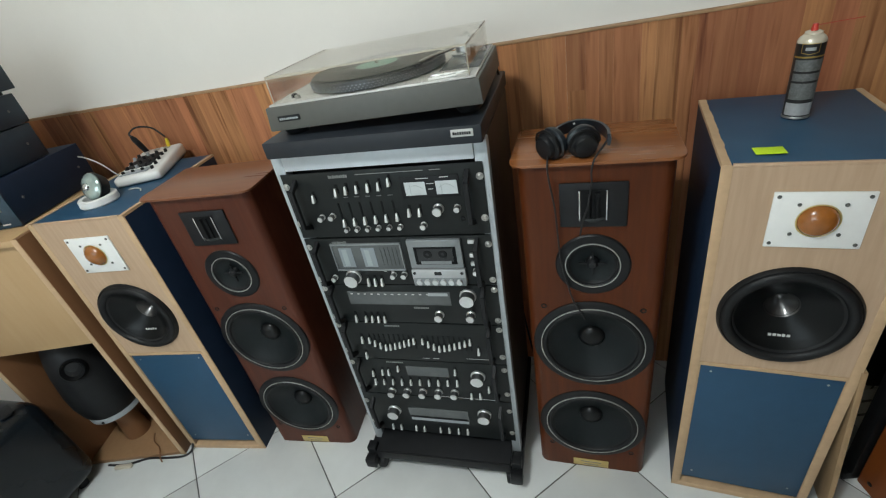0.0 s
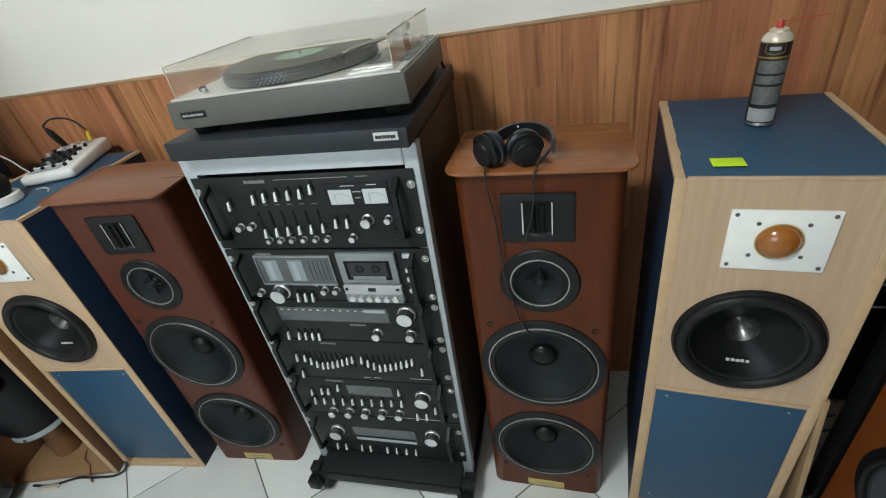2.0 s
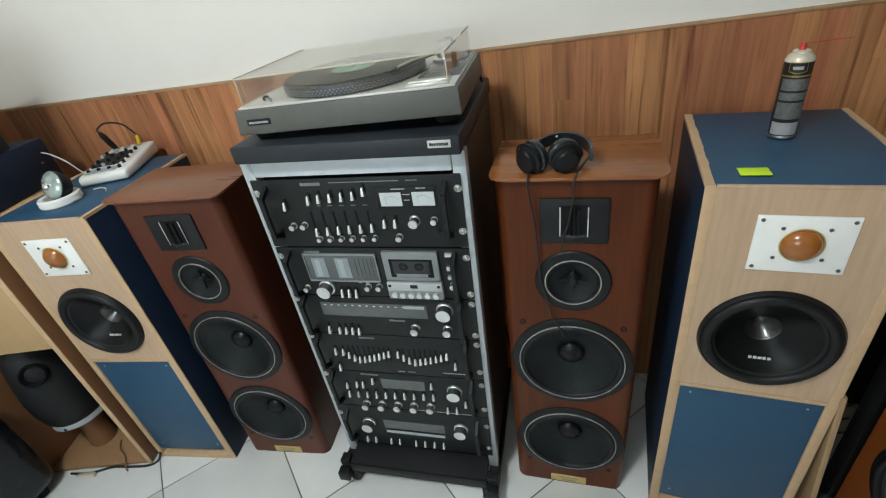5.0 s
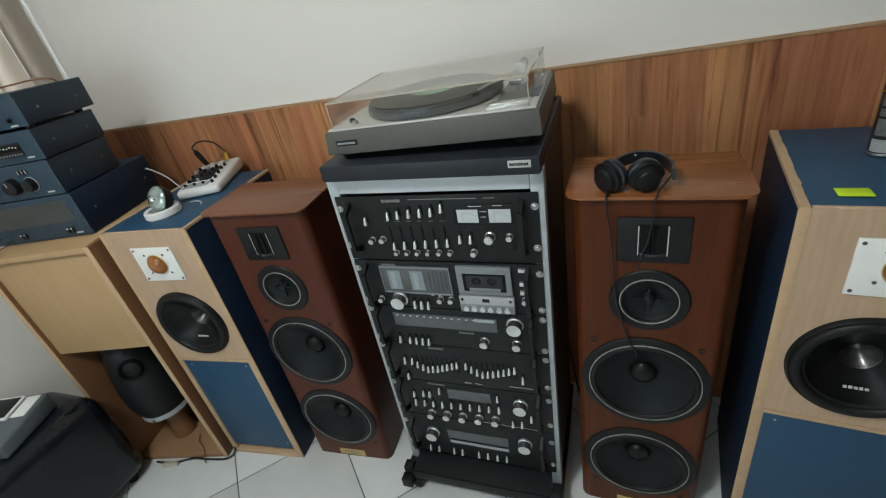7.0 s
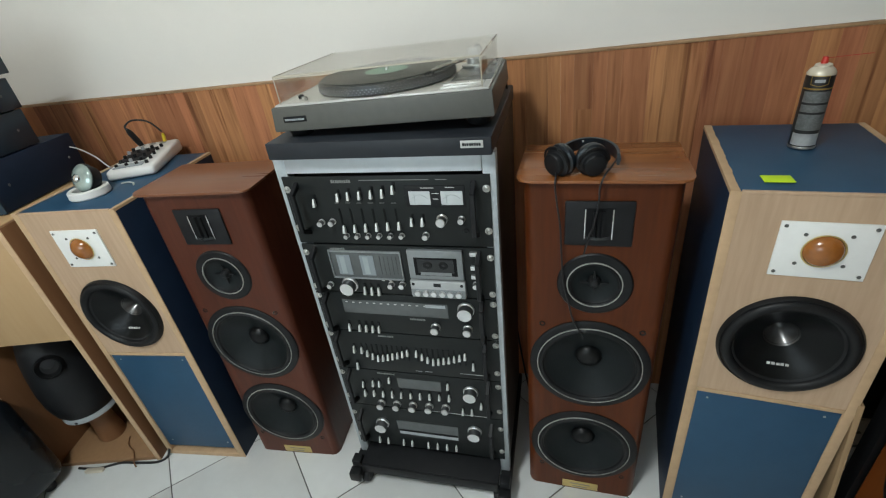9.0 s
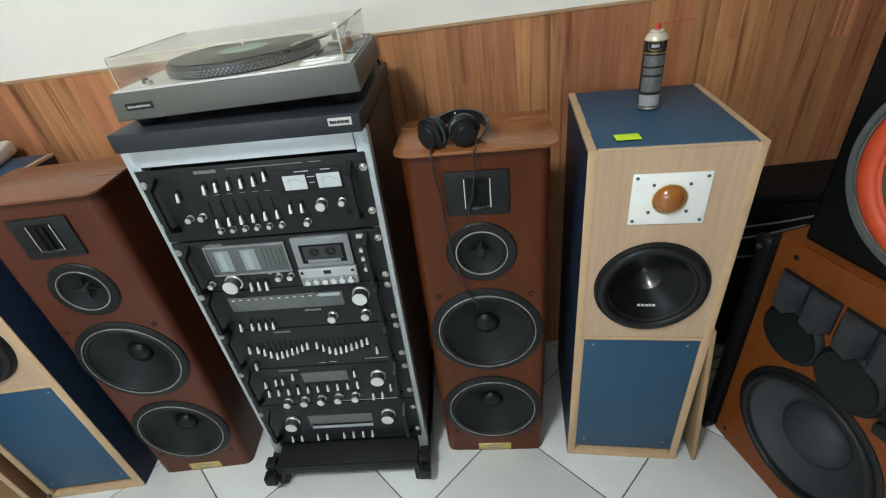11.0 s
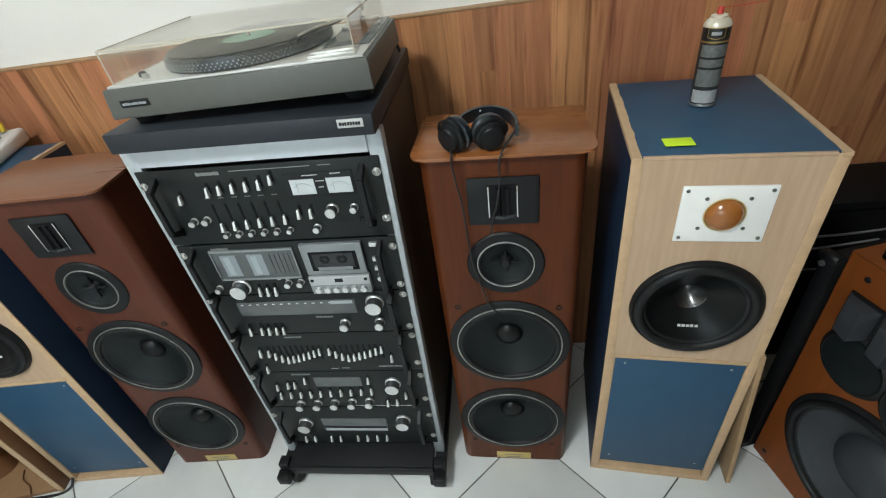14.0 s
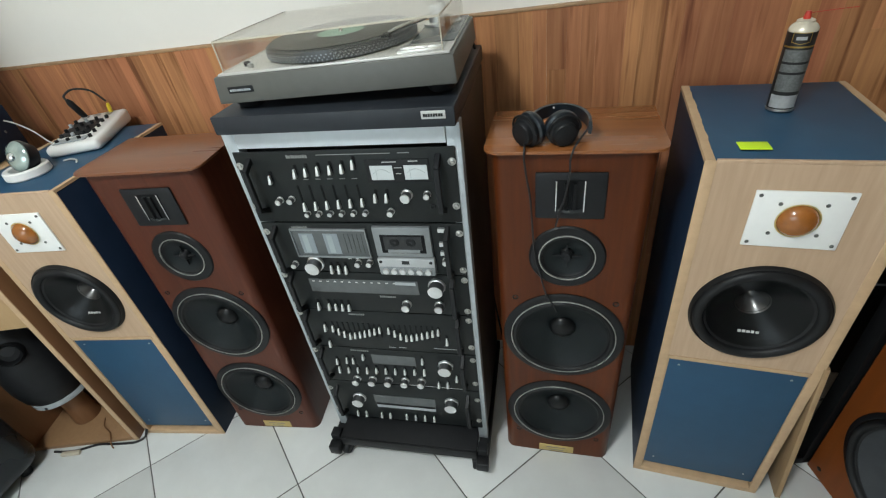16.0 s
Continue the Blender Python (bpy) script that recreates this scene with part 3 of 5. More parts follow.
def walnut_speaker(m, label, veneer, top):
    W, Hh, D = 0.157, 1.05, 0.205
    sp = thing("tower_speaker", m, label, "speaker", "walnut tower speakers")
    line = rounded(-W, W, 0.0, D, (0.026, 0.026, 0, 0), 7)
    k = next(i for i, p in enumerate(line) if abs(p[0] + W - 0.026) < 1e-6 and abs(p[1]) < 1e-6)
    line[k + 1 : k + 1] = [(-W + 0.032, 0.0), (W - 0.032, 0.0)]
    b = prism(line, 0.0, Hh + 0.0015)
    b.faces.remove(max((f for f in b.faces if all(abs(v.co.y) < 1e-5 for v in f.verts)), key=lambda f: f.calc_area()))
    part("cabinet", b, veneer, sp, "reddish walnut cabinet with rounded front edges")
    holes = [(0.217, 0.115), (0.542, 0.115), (0.799, 0.055)]
    part("front_baffle", holed(holed(box(-W + 0.032, W - 0.032, 0.0, 0.016, 0.0, Hh + 0.0015), 0.0, holes), 0.016, holes), veneer, sp)
    part("top_panel", prism(rounded(-W - 0.014, W + 0.014, -0.014, D + 0.004, (0.028, 0.028, 0.004, 0.004), 6), Hh + 0.0016, Hh + 0.008, 0.002), top, sp, "polished brown wooden top, coloured paler as lit from above")
    tw = part("tweeter_plate", box(-0.069, 0.069, -0.006, 0.0, 0.903, 1.009, 0.003), BLACKSATIN, sp, "black ribbon tweeter faceplate")
    part("ribbon_slot", box(-0.03, 0.03, -0.0072, -0.006, 0.922, 0.994, 0.0), SHELFBLACK, tw)
    for s in (-1, 1):
        part("ribbon_trim", box(s * 0.0275 - 0.0014, s * 0.0275 + 0.0014, -0.009, -0.007, 0.922, 0.992, 0.0005), CHROME, tw, "thin bright strip")
    b = bmesh.new()
    for s in (-1, 1):
        prism([(s * 0.003, -0.0075), (s * 0.012, -0.0075), (s * 0.012, -0.013), (s * 0.006, -0.013)], 0.926, 0.988, bm=b)
    part("ribbon_horn", b, SHELFBLACK, tw)
    part("throat_lip", prism([(-0.025, -0.0075), (0.025, -0.0075), (0.004, -0.016), (-0.004, -0.016)], 0.922, 0.929), PLUG, tw, "grey wedge at the foot of the ribbon")
    mid = driver(sp, "midrange", 0.0, 0.799, 0.083, 0.0615, 0.053, 0.014, 0.016, CONE, CAPGLOSS, proud=0.005, fat=0.005)
    b = bmesh.new()
    for k in range(4):
        m2 = Matrix.Rotation(radians(90 * k), 4, "Z")
        s = prism([(0.01, -0.0028), (0.031, -0.0013), (0.031, 0.0013), (0.01, 0.0028)], -0.008, -0.003)
        s.transform(m2)
        merge(b, s)
    lathe([(0, 0.004), (0.008, 0.003), (0.013, -0.004), (0.013, -0.008)], 20, bm=b)
    part("phase_plug", b, BLACKSATIN, mid)
    driver(sp, "woofer", 0.0, 0.542, 0.148, 0.129, 0.111, 0.04, 0.034, CONE, CAPGLOSS, proud=0.006, fat=0.009)
    driver(sp, "woofer", 0.0, 0.217, 0.148, 0.129, 0.111, 0.04, 0.034, CONE, CAPGLOSS, proud=0.006, fat=0.009)
    for x, z in ((-0.116, 0.67), (0.116, 0.666), (-0.116, 0.108), (0.116, 0.098)):
        part("grille_peg_hole", lathe([(0, -0.001), (0.0055, 0.0005), (0.007, 0.0015), (0.008, -0.001)], 14), RUBBER, sp, m=at(x, z))
    pl = part("name_plate", box(-0.053, 0.053, -0.002, 0.0, 0.006, 0.039, 0.001), BRASS, sp, "small brass name plate")
    b = bmesh.new()
    for k, w in enumerate((0.03, 0.022)):
        box(-w, w, -0.0026, -0.002, 0.026 - 0.013 * k, 0.029 - 0.013 * k, bm=b)
    part("engraving", b, DIMPRINT, pl)
    return sp


def stand(x, y, rz, lean=0.0):
    """A pose on the floor, leaning sideways about a point at mid height."""
    return pose(x, y, 0, 0, 0, rz) @ pose(0, 0, 0.5, 0, lean, 0) @ pose(0, 0, -0.5)


oak_speaker(stand(0.49, 0.938, -7.0, 0.35), "tall pale oak speaker with blue panels beside the walnut tower", 0.4, 5, 0.004)
oak_speaker(stand(-1.262, 0.92, 5.2, 0.8), "tall pale oak speaker with blue panels carrying a small mixer", 0.44, 8, -0.009)
walnut_speaker(stand(0.102, 0.985, -2.4, 0.8), "reddish walnut tower speaker with headphones on top", WALNUT, LITWALNUTTOP)
walnut_speaker(stand(-0.8955, 0.98, 3.5, 1.0), "walnut tower speaker beside the hi-fi rack, tinted for dim bluish light", COOLWALNUT, COOLWALNUTTOP)

# ---- the hi-fi rack ----
RACK = pose(-0.3755, 0.964, 0) @ pose(0, 0, 0, 0, 1.25, 0)
rack = thing("hifi_rack", RACK, "tall silver and black hi-fi rack on castors", "rack")
for s in (-1, 1):
    part("upright", box(s * 0.226, s * 0.2545, 0.002, 0.03, 0.05, 1.135, 0.002), UPRIGHT, rack, "silver metal upright, coloured darker for shade")
    part("side_panel", box(s * 0.236, s * 0.2525, 0.031, 0.40, 0.1, 1.135, 0.002), DARKBROWN, rack, "dark brown side panel")
    part("foot_rail", box(s * 0.228, s * 0.262, -0.085, 0.42, 0.05, 0.082, 0.004), BLACKSATIN, rack)
    part("foot_cap", box(s * 0.226, s * 0.264, -0.092, -0.06, 0.046, 0.086, 0.005), RUBBER, rack)
    part("foot_brace", box(s * 0.229, s * 0.26, -0.062, -0.03, 0.084, 0.112, 0.003), BLACKSATIN, rack, "black foot of the upright")
    for y in (-0.045, 0.36):
        c = part("castor", lathe([(0.006, -0.0115), (0.024, -0.0115), (0.0265, -0.008), (0.0265, 0.008), (0.024, 0.0115), (0.006, 0.0115)], 24), RUBBER, rack, m=pose(s * 0.222, y, 0.0265 - s * 0.0035, 0, 90, 0))
        part("fork", box(-0.032, 0.006, -0.013, 0.013, -0.015, 0.015, 0.004), BLACKSATIN, c)
part("crossbar", box(-0.2255, 0.2255, 0.0, 0.026, 1.095, 1.135, 0.002), FRAMESILVER, rack, "silver crossbar above the units")
part("back_panel", box(-0.236, 0.236, 0.385, 0.40, 0.12, 1.135), SHELFBLACK, rack)
part("bottom_shelf", box(-0.226, 0.226, -0.06, 0.38, 0.088, 0.106, 0.003), BLACKSATIN, rack, "black bottom shelf")
part("shelf_lip", box(-0.226, 0.226, -0.066, -0.061, 0.068, 0.104, 0.002), BLACKSATIN, rack)
cover = part("top_board", box(-0.2385, 0.2535, -0.03, 0.42, 1.138, 1.176, 0.004), TOPBOARD, rack, "thick black top board")
badge = part("badge", box(0.192, 0.237, -0.0325, -0.0305, 1.155, 1.17, 0.001), PRINT, rack, "small silver badge")
bars(badge, 0.196, 0.233, 1.1625, 0.006, -0.0326, BLACKPAINT, 8, seed=6)

BASE = {}


def common(kind):
    """One mesh for each kind of control, shared by all units."""
    if kind in BASE:
        return BASE[kind]
    if kind == "knob_small":
        b = lathe([(0.008, 0), (0.008, 0.003), (0.0066, 0.004), (0.007, 0.0148), (0.0062, 0.016), (0, 0.0162)], 20)
    elif kind == "knob":
        b = lathe([(0.0125, 0), (0.0125, 0.004), (0.0105, 0.006), (0.011, 0.02), (0.0098, 0.022), (0.008, 0.0215), (0, 0.0215)], 28)
    elif kind == "knob_big":
        b = lathe([(0.0215, 0), (0.0215, 0.005), (0.0185, 0.007), (0.019, 0.024), (0.0178, 0.0265), (0.0155, 0.026), (0, 0.0262)], 36)
    elif kind in ("toggle", "slider_cap", "rocker"):
        half = {"toggle": 0.0095, "slider_cap": 0.0095, "rocker": 0.0108}[kind]
        b = box(-0.0041, 0.0041, -half, half, 0.001, 0.0115, 0.0016, seg=2)
        for v in b.verts:
            t = (v.co.y + half) / (2 * half)
            v.co.x *= 1.0 - 0.52 * t
            v.co.z = 0.001 + (v.co.z - 0.001) * (1.0 - 0.45 * t)
    elif kind == "button":
        b = box(-0.0085, 0.0085, -0.005, 0.005, 0.0, 0.008, 0.001)
    elif kind == "skirt":
        b = box(-0.0032, 0.0032, -0.009, 0.012, -0.0008, 0.0006)
    elif kind == "bolt":
        b = lathe([(0.0085, 0), (0.0085, 0.0015), (0.006, 0.0018), (0.006, 0.0045), (0.0035, 0.0055), (0.0035, 0.0035), (0, 0.0035)], 14)
    elif kind == "slot":
        b = box(-0.0021, 0.0021, -0.0255, 0.0255, -0.001, 0.0006)
    me = bpy.data.meshes.new(kind)
    bmesh.ops.recalc_face_normals(b, faces=b.faces[:])
    b.to_mesh(me)
    b.free()
    me.shade_smooth()
    me.set_sharp_from_angle(angle=radians(38))
    me.materials.append({"slot": SHELFBLACK, "skirt": SHELFBLACK, "bolt": STEEL, "toggle": LEVERTIP, "slider_cap": LEVERTIP, "rocker": LEVERTIP}.get(kind, KNOBTOP))
    if kind.startswith("knob"):
        me.materials.append(KNOBSIDE)
        for f in me.polygons:
            if abs(f.normal.z) < 0.5 and f.center.z > 0.0045:
                f.material_index = 1
    BASE[kind] = me
    return me


NAMES = {"knob_small": "knob", "knob_big": "knob", "bolt": "rack_screw", "slot": "slider_slot", "rocker": "lever_switch", "skirt": "switch_slot"}


def control(unit, kind, x, z, y=-0.0035, turn=0.0):
    ob = new(NAMES.get(kind, kind), common(kind))
    ob.parent = unit
    ob.matrix_basis = at(x, z, y) @ pose(0, 0, 0, 0, 0, turn)
    return ob


def unit(name, z0, z1, label, category, bolts):
    u = thing(name, RACK, label, category, "rack units")
    b = box(-0.2413, 0.2413, -0.003, 0.0012, z0 + 0.001, z1 - 0.001, 0.0012)
    part("front_panel", b, BLACKPAINT, u, "black enamelled front panel")
    part("chassis", box(-0.215, 0.215, 0.0015, 0.3, z0 + 0.006, z1 - 0.006, 0.002), BLACKSATIN, u)
    for zb in bolts:
        for s in (-1, 1):
            control(u, "bolt", s * 0.2335, zb)
    for s in (-1, 1):
        x = s * 0.207
        t0, t1 = bolts[1] - 0.012, bolts[0] + 0.012
        b = bmesh.new()
        outer = [(-0.003, t1 + 0.006), (-0.036, t1 - 0.012), (-0.036, t0 + 0.012), (-0.003, t0 - 0.006)]
        inner = [(-0.003, t1 - 0.008), (-0.027, t1 - 0.02), (-0.027, t0 + 0.02), (-0.003, t0 + 0.008)]
        rows = [[b.verts.new((x + dx, y, z)) for (y, z) in outer + inner[::-1]] for dx in (-0.0055, 0.0055)]
        for k in range(8):
            if k != 7 and k != 3:
                b.faces.new((rows[0][k], rows[0][k + 1], rows[1][k + 1], rows[1][k]))
        for side in rows:
            for k in range(3):
                b.faces.new((side[k], side[k + 1], side[6 - k], side[7 - k]))
        bmesh.ops.bevel(b, geom=[e for e in b.edges if len(e.link_faces) == 2], offset=0.0012, segments=1, affect="EDGES")
        part("handle", b, BLACKSATIN, u, "black angular handle")
    return u


def rule(u, x0, x1, z, h=0.0012, material=DIMPRINT, y=-0.0032):
    part("printed_line", box(x0, x1, y - 0.0006, y, z - h / 2, z + h / 2), material, u)


# mixing console
u = unit("audio_mixer", 0.914, 1.09, "black rack mixer with sliders and two lit level meters", "mixer", (1.058, 0.957))
bars(u, -0.118, -0.07, 1.077, 0.0075, -0.0032, DIMPRINT, 9, seed=2)
rule(u, -0.05, 0.11, 1.079, 0.0016)
rule(u, 0.125, 0.15, 1.079, 0.0016)
for x, z in ((-0.168, 1.026), (-0.105, 1.04), (-0.079, 1.043), (-0.051, 1.045), (-0.023, 1.047), (0.004, 1.049), (0.03, 1.058), (0.063, 0.979), (0.088, 0.979)):
    control(u, "skirt", x, z + 0.006)
    control(u, "toggle", x - 0.003, z)
for k in range(6):
    x = -0.114 + 0.0277 * k
    control(u, "slot", x, 0.984)
    control(u, "slider_cap", x + 0.004, 0.958 + 0.0022 * k)
    control(u, "knob_small", x + 0.006, 0.939 + 0.0006 * k).scale = (0.78, 0.78, 0.8)
    rule(u, x - 0.008, x + 0.004, 1.024, 0.0014)
control(u, "knob_small", 0.089, 0.944)
for x, z in ((-0.166, 0.974), (-0.137, 0.976), (0.175, 0.986)):
    control(u, "knob_small", x, z)
control(u, "knob", 0.131, 0.985)
part("headphone_jack", lathe([(0.003, -0.001), (0.003, 0.001), (0.0055, 0.0015), (0.0065, 0)], 16), RUBBER, u, m=at(0.183, 0.955, -0.003))
meters = part("meter_housing", box(0.052, 0.187, -0.0055, -0.003, 1.015, 1.066, 0.001), BLACKSATIN, u, "dark meter housing")
for x in (0.062, 0.134):
    face = part("meter_face", box(x, x + 0.048, -0.0062, -0.0054, 1.021, 1.053), METERFACE, meters, "pale level meter face")
    b = tube([(x + 0.006 + 0.006 * k, -0.0064, 1.036 + 0.009 * math.sin(math.pi * k / 6)) for k in range(7)], 0.0005, 4)
    box(x + 0.012, x + 0.0128, -0.0067, -0.0063, 1.024, 1.046, bm=b)
    part("scale", b, SCALEGREY, face)
b = bmesh.new()
for x, z, w in ((0.114, 1.047, 0.016), (0.116, 1.034, 0.011), (0.09, 1.06, 0.03), (0.145, 1.061, 0.02)):
    box(x, x + w, -0.0062, -0.0056, z, z + 0.0016, bm=b)
part("lettering", b, PRINT, meters)

# cassette deck
u = unit("cassette_deck", 0.767, 0.912, "black rack cassette deck with a silver tape door", "cassette deck", (0.887, 0.784))
bars(u, -0.165, -0.125, 0.9, 0.006, -0.0032, DIMPRINT, 9, seed=4)
win = part("meter_window", box(-0.168, 0.014, -0.006, -0.003, 0.818, 0.893, 0.0015), DIAL, u, "grey framed meter window")
b = bmesh.new()
for z0, z1, x0, x1 in ((0.814, 0.819, -0.172, 0.018), (0.892, 0.897, -0.172, 0.018), (0.819, 0.892, -0.172, -0.1685), (0.819, 0.892, 0.0145, 0.018)):
    box(x0, x1, -0.008, -0.003, z0, z1, 0.001, b)
part("window_frame", b, DOORGREY, u)
for x in (-0.152, -0.09):
    f = part("meter_face", box(x, x + 0.036, -0.0068, -0.006, 0.826, 0.884), METERDIM, win, "grey-blue upright level meter")
    part("scale", box(x + 0.008, x + 0.022, -0.0074, -0.0068, 0.83, 0.88), SCALEGREY, f)
b = bmesh.new()
for k in range(5):
    box(-0.038 + 0.0105 * k, -0.037 + 0.0105 * k, -0.0068, -0.0061, 0.83, 0.884, bm=b)
part("scale_lines", b, BLACKPAINT, win)
door = part("tape_door", box(0.036, 0.17, -0.014, -0.003, 0.826, 0.907, 0.003), DOORGREY, u, "grey metal tape door")
part("tape_window", box(0.052, 0.156, -0.0146, -0.014, 0.838, 0.888, 0.0), SHELFBLACK, door)
tape = part("cassette", box(0.06, 0.148, -0.0156, -0.0147, 0.846, 0.884, 0.0), TAPEGREY, door, "dark compact cassette in the door")
for x in (0.085, 0.123):
    part("reel", lathe([(0.004, 0.0), (0.004, 0.001), (0.0105, 0.001), (0.0115, 0.0)], 20), RUBBER, tape, m=at(x, 0.868, -0.0156))
part("tape_edge", box(0.066, 0.142, -0.0166, -0.0157, 0.84, 0.849, 0.0005), DOORGREY, tape)
keys = part("key_strip", box(0.035, 0.172, -0.018, -0.003, 0.776, 0.823, 0.003), KEYSTRIP, u, "silver strip of transport keys")
for k in range(6):
    part("key", lathe([(0.0078, -0.001), (0.0078, 0.005), (0.0068, 0.0065), (0, 0.0065)], 20), KNOBTOP, keys, m=at(0.0525 + 0.0205 * k, 0.789, -0.019))
for x in (0.043, 0.163):
    part("screw", lathe([(0, 0.001), (0.004, 0.001), (0.004, -0.001)], 12), RUBBER, keys, m=at(x, 0.814, -0.018))
part("key_bed", box(0.037, 0.17, -0.0192, -0.0181, 0.7765, 0.8, 0.0004), DOORGREY, keys)
part("mark", box(0.094, 0.112, -0.0186, -0.018, 0.808, 0.818), BLACKPAINT, keys)
control(u, "knob_big", -0.133, 0.794)
control(u, "knob_small", -0.188, 0.792)
for x, z in ((-0.019, 0.801), (0.01, 0.802), (0.196, 0.812)):
    control(u, "knob_small", x, z)
for x in (-0.094, -0.075, -0.056):
    control(u, "skirt", x, 0.786)
    control(u, "rocker", x, 0.779)
for z in (0.898, 0.86, 0.835):
    control(u, "button", 0.195, z)
for x in (-0.04, -0.021):
    part("lamp", box(x - 0.004, x + 0.004, -0.004, -0.003, 0.809, 0.813), PRINT, u)

# tuner
u = unit("radio_tuner", 0.635, 0.766, "black rack radio tuner with a long dial", "tuner", (0.753, 0.652))
dial = part("dial_window", box(-0.17, 0.118, -0.005, -0.003, 0.7, 0.744, 0.001), DIAL, u, "long grey tuning dial")
b = bmesh.new()
for k in range(14):
    box(-0.16 + 0.0195 * k, -0.1535 + 0.0195 * k, -0.0056, -0.005, 0.735, 0.7375, bm=b)
part("dial_badge", box(0.06, 0.112, -0.0058, -0.005, 0.732, 0.741), SILVERPLASTIC, dial)
part("dial_marks", b, PRINT, dial)
control(u, "knob_big", 0.165, 0.733)
control(u, "knob", 0.165, 0.67)
control(u, "knob", 0.08, 0.669)
bars(u, 0.012, 0.055, 0.69, 0.006, -0.0032, DIMPRINT, 9, seed=5)
for x in (-0.166, -0.136, -0.117, -0.098, -0.08):
    control(u, "skirt", x, 0.66)
    control(u, "rocker" if x < -0.15 else "toggle", x, 0.65)

# graphic equaliser
u = unit("graphic_equaliser", 0.487, 0.634, "black rack graphic equaliser with slider caps set in curves", "equaliser", (0.619, 0.519))
bars(u, -0.09, -0.045, 0.622, 0.006, -0.0032, DIMPRINT, 9, seed=7)
for k in range(10):
    t = k / 9
    for x0, dz in ((-0.148, 0.0), (0.014, 0.004)):
        x = x0 + 0.0151 * k
        control(u, "slot", x, 0.563)
        control(u, "slider_cap", x, 0.541 + dz + 0.05 * abs(t - 0.33) ** 1.3 * (1 if t > 0.33 else 2.2))
for x, z in ((-0.171, 0.568), (-0.174, 0.503), (0.17, 0.54)):
    control(u, "skirt", x, z + 0.006)
    control(u, "rocker", x, z)
rule(u, 0.0, 0.02, 0.499, 0.0016, PRINT)
rule(u, 0.03, 0.05, 0.5, 0.0016, PRINT)
rule(u, 0.13, 0.2, 0.505, 0.0014, PRINT)

# preamplifier
u = unit("preamplifier", 0.329, 0.486, "black rack preamplifier with many small levers", "preamplifier", (0.467, 0.366))
bars(u, -0.12, -0.065, 0.476, 0.006, -0.0032, DIMPRINT, 9, seed=8)
part("display_window", box(-0.062, 0.069, -0.005, -0.003, 0.424, 0.463, 0.001), DIAL, u, "grey display window")
for x, z in ((-0.173, 0.422), (-0.14, 0.43), (-0.12, 0.431), (-0.086, 0.45), (0.09, 0.448)):
    control(u, "skirt", x, z + 0.008)
    control(u, "toggle", x, z + 0.004)
for k in range(10):
    x = -0.174 + 0.0293 * k
    control(u, "skirt", x, 0.396 + 0.0018 * k)
    control(u, "toggle" if k % 3 else "rocker", x, 0.389 + 0.0018 * k)
for k in range(5):
    control(u, "knob", -0.129 + 0.051 * k, 0.348 + 0.0028 * k)
control(u, "knob_big", 0.155, 0.437)
for x, z in ((0.126, 0.352), (0.153, 0.355), (0.182, 0.386)):
    control(u, "rocker", x, z)
rule(u, 0.02, 0.2, 0.334, 0.0014, PRINT)

# power amplifier
u = unit("power_amplifier", 0.143, 0.328, "black rack power amplifier with a wide display", "amplifier", (0.289, 0.185))
part("display_window", box(-0.094, 0.103, -0.0055, -0.003, 0.208, 0.272, 0.001), DIAL, u, "wide grey display window")
part("display_band", box(-0.09, 0.1, -0.0062, -0.0056, 0.212, 0.224), SILVERPLASTIC, u)
part("display_line", box(-0.09, 0.1, -0.0062, -0.0056, 0.2255, 0.2332), SHELFBLACK, u)
control(u, "knob_big", -0.143, 0.252)
control(u, "knob_big", 0.155, 0.266)
for x in (-0.167, -0.137, -0.084, -0.055, 0.0, 0.03, 0.061, 0.091):
    control(u, "rocker", x, 0.168 + 0.04 * (x + 0.167) * 0.8)

# ---- record player on the rack ----
TT = pose(-0.33, 0.968, 0, 0, 0, 1.5)
ZB = 1.197
tt = thing("record_player", TT, "grey record player with a clear lid on the rack", "record player")
b = box(-0.235, 0.235, 0.0, 0.345, ZB, 1.247, 0.003)
for v in b.verts:
    if v.co.z < 1.22:
        v.co.x *= 1.012
        v.co.y -= 0.004 if v.co.y < 0.1 else 0.0
part("plinth", b, PLINTH, tt, "matt grey plinth")
part("deck", box(-0.228, 0.228, 0.008, 0.338, 1.246, 1.2505, 0.001), TTDECK, tt, "silver deck plate")
for x, y in ((-0.2, 0.045), (0.2, 0.045), (-0.2, 0.3), (0.2, 0.3)):
    f = part("foot", lathe([(0, 1.1765), (0.022, 1.1765), (0.025, 1.18), (0.03, 1.192), (0.03, 1.198), (0, 1.198)], 24), RUBBER, tt, m=pose(x, y, 0))
part("name_plate", box(-0.21, -0.157, -0.0038, -0.002, 1.216, 1.2285, 0.0005), RUBBER, tt)
bars(tt, -0.206, -0.161, 1.222, 0.0045, -0.0039, SILVERPLASTIC, 9, seed=9)
PX, PY = -0.022, 0.168
platter = part("platter", lathe([(0, 1.2515), (0.15, 1.2515), (0.157, 1.254), (0.1585, 1.262), (0.1555, 1.272), (0.152, 1.2735), (0, 1.2735)], 72), PLATTERGREY, tt, "grey metal platter", m=pose(PX, PY, 0))
dot = lathe([(0, 0.001), (0.0011, 0.0008), (0.0015, 0)], 6)
b = bmesh.new()
me = bpy.data.meshes.new("dots")
dot.to_mesh(me)
dot.free()
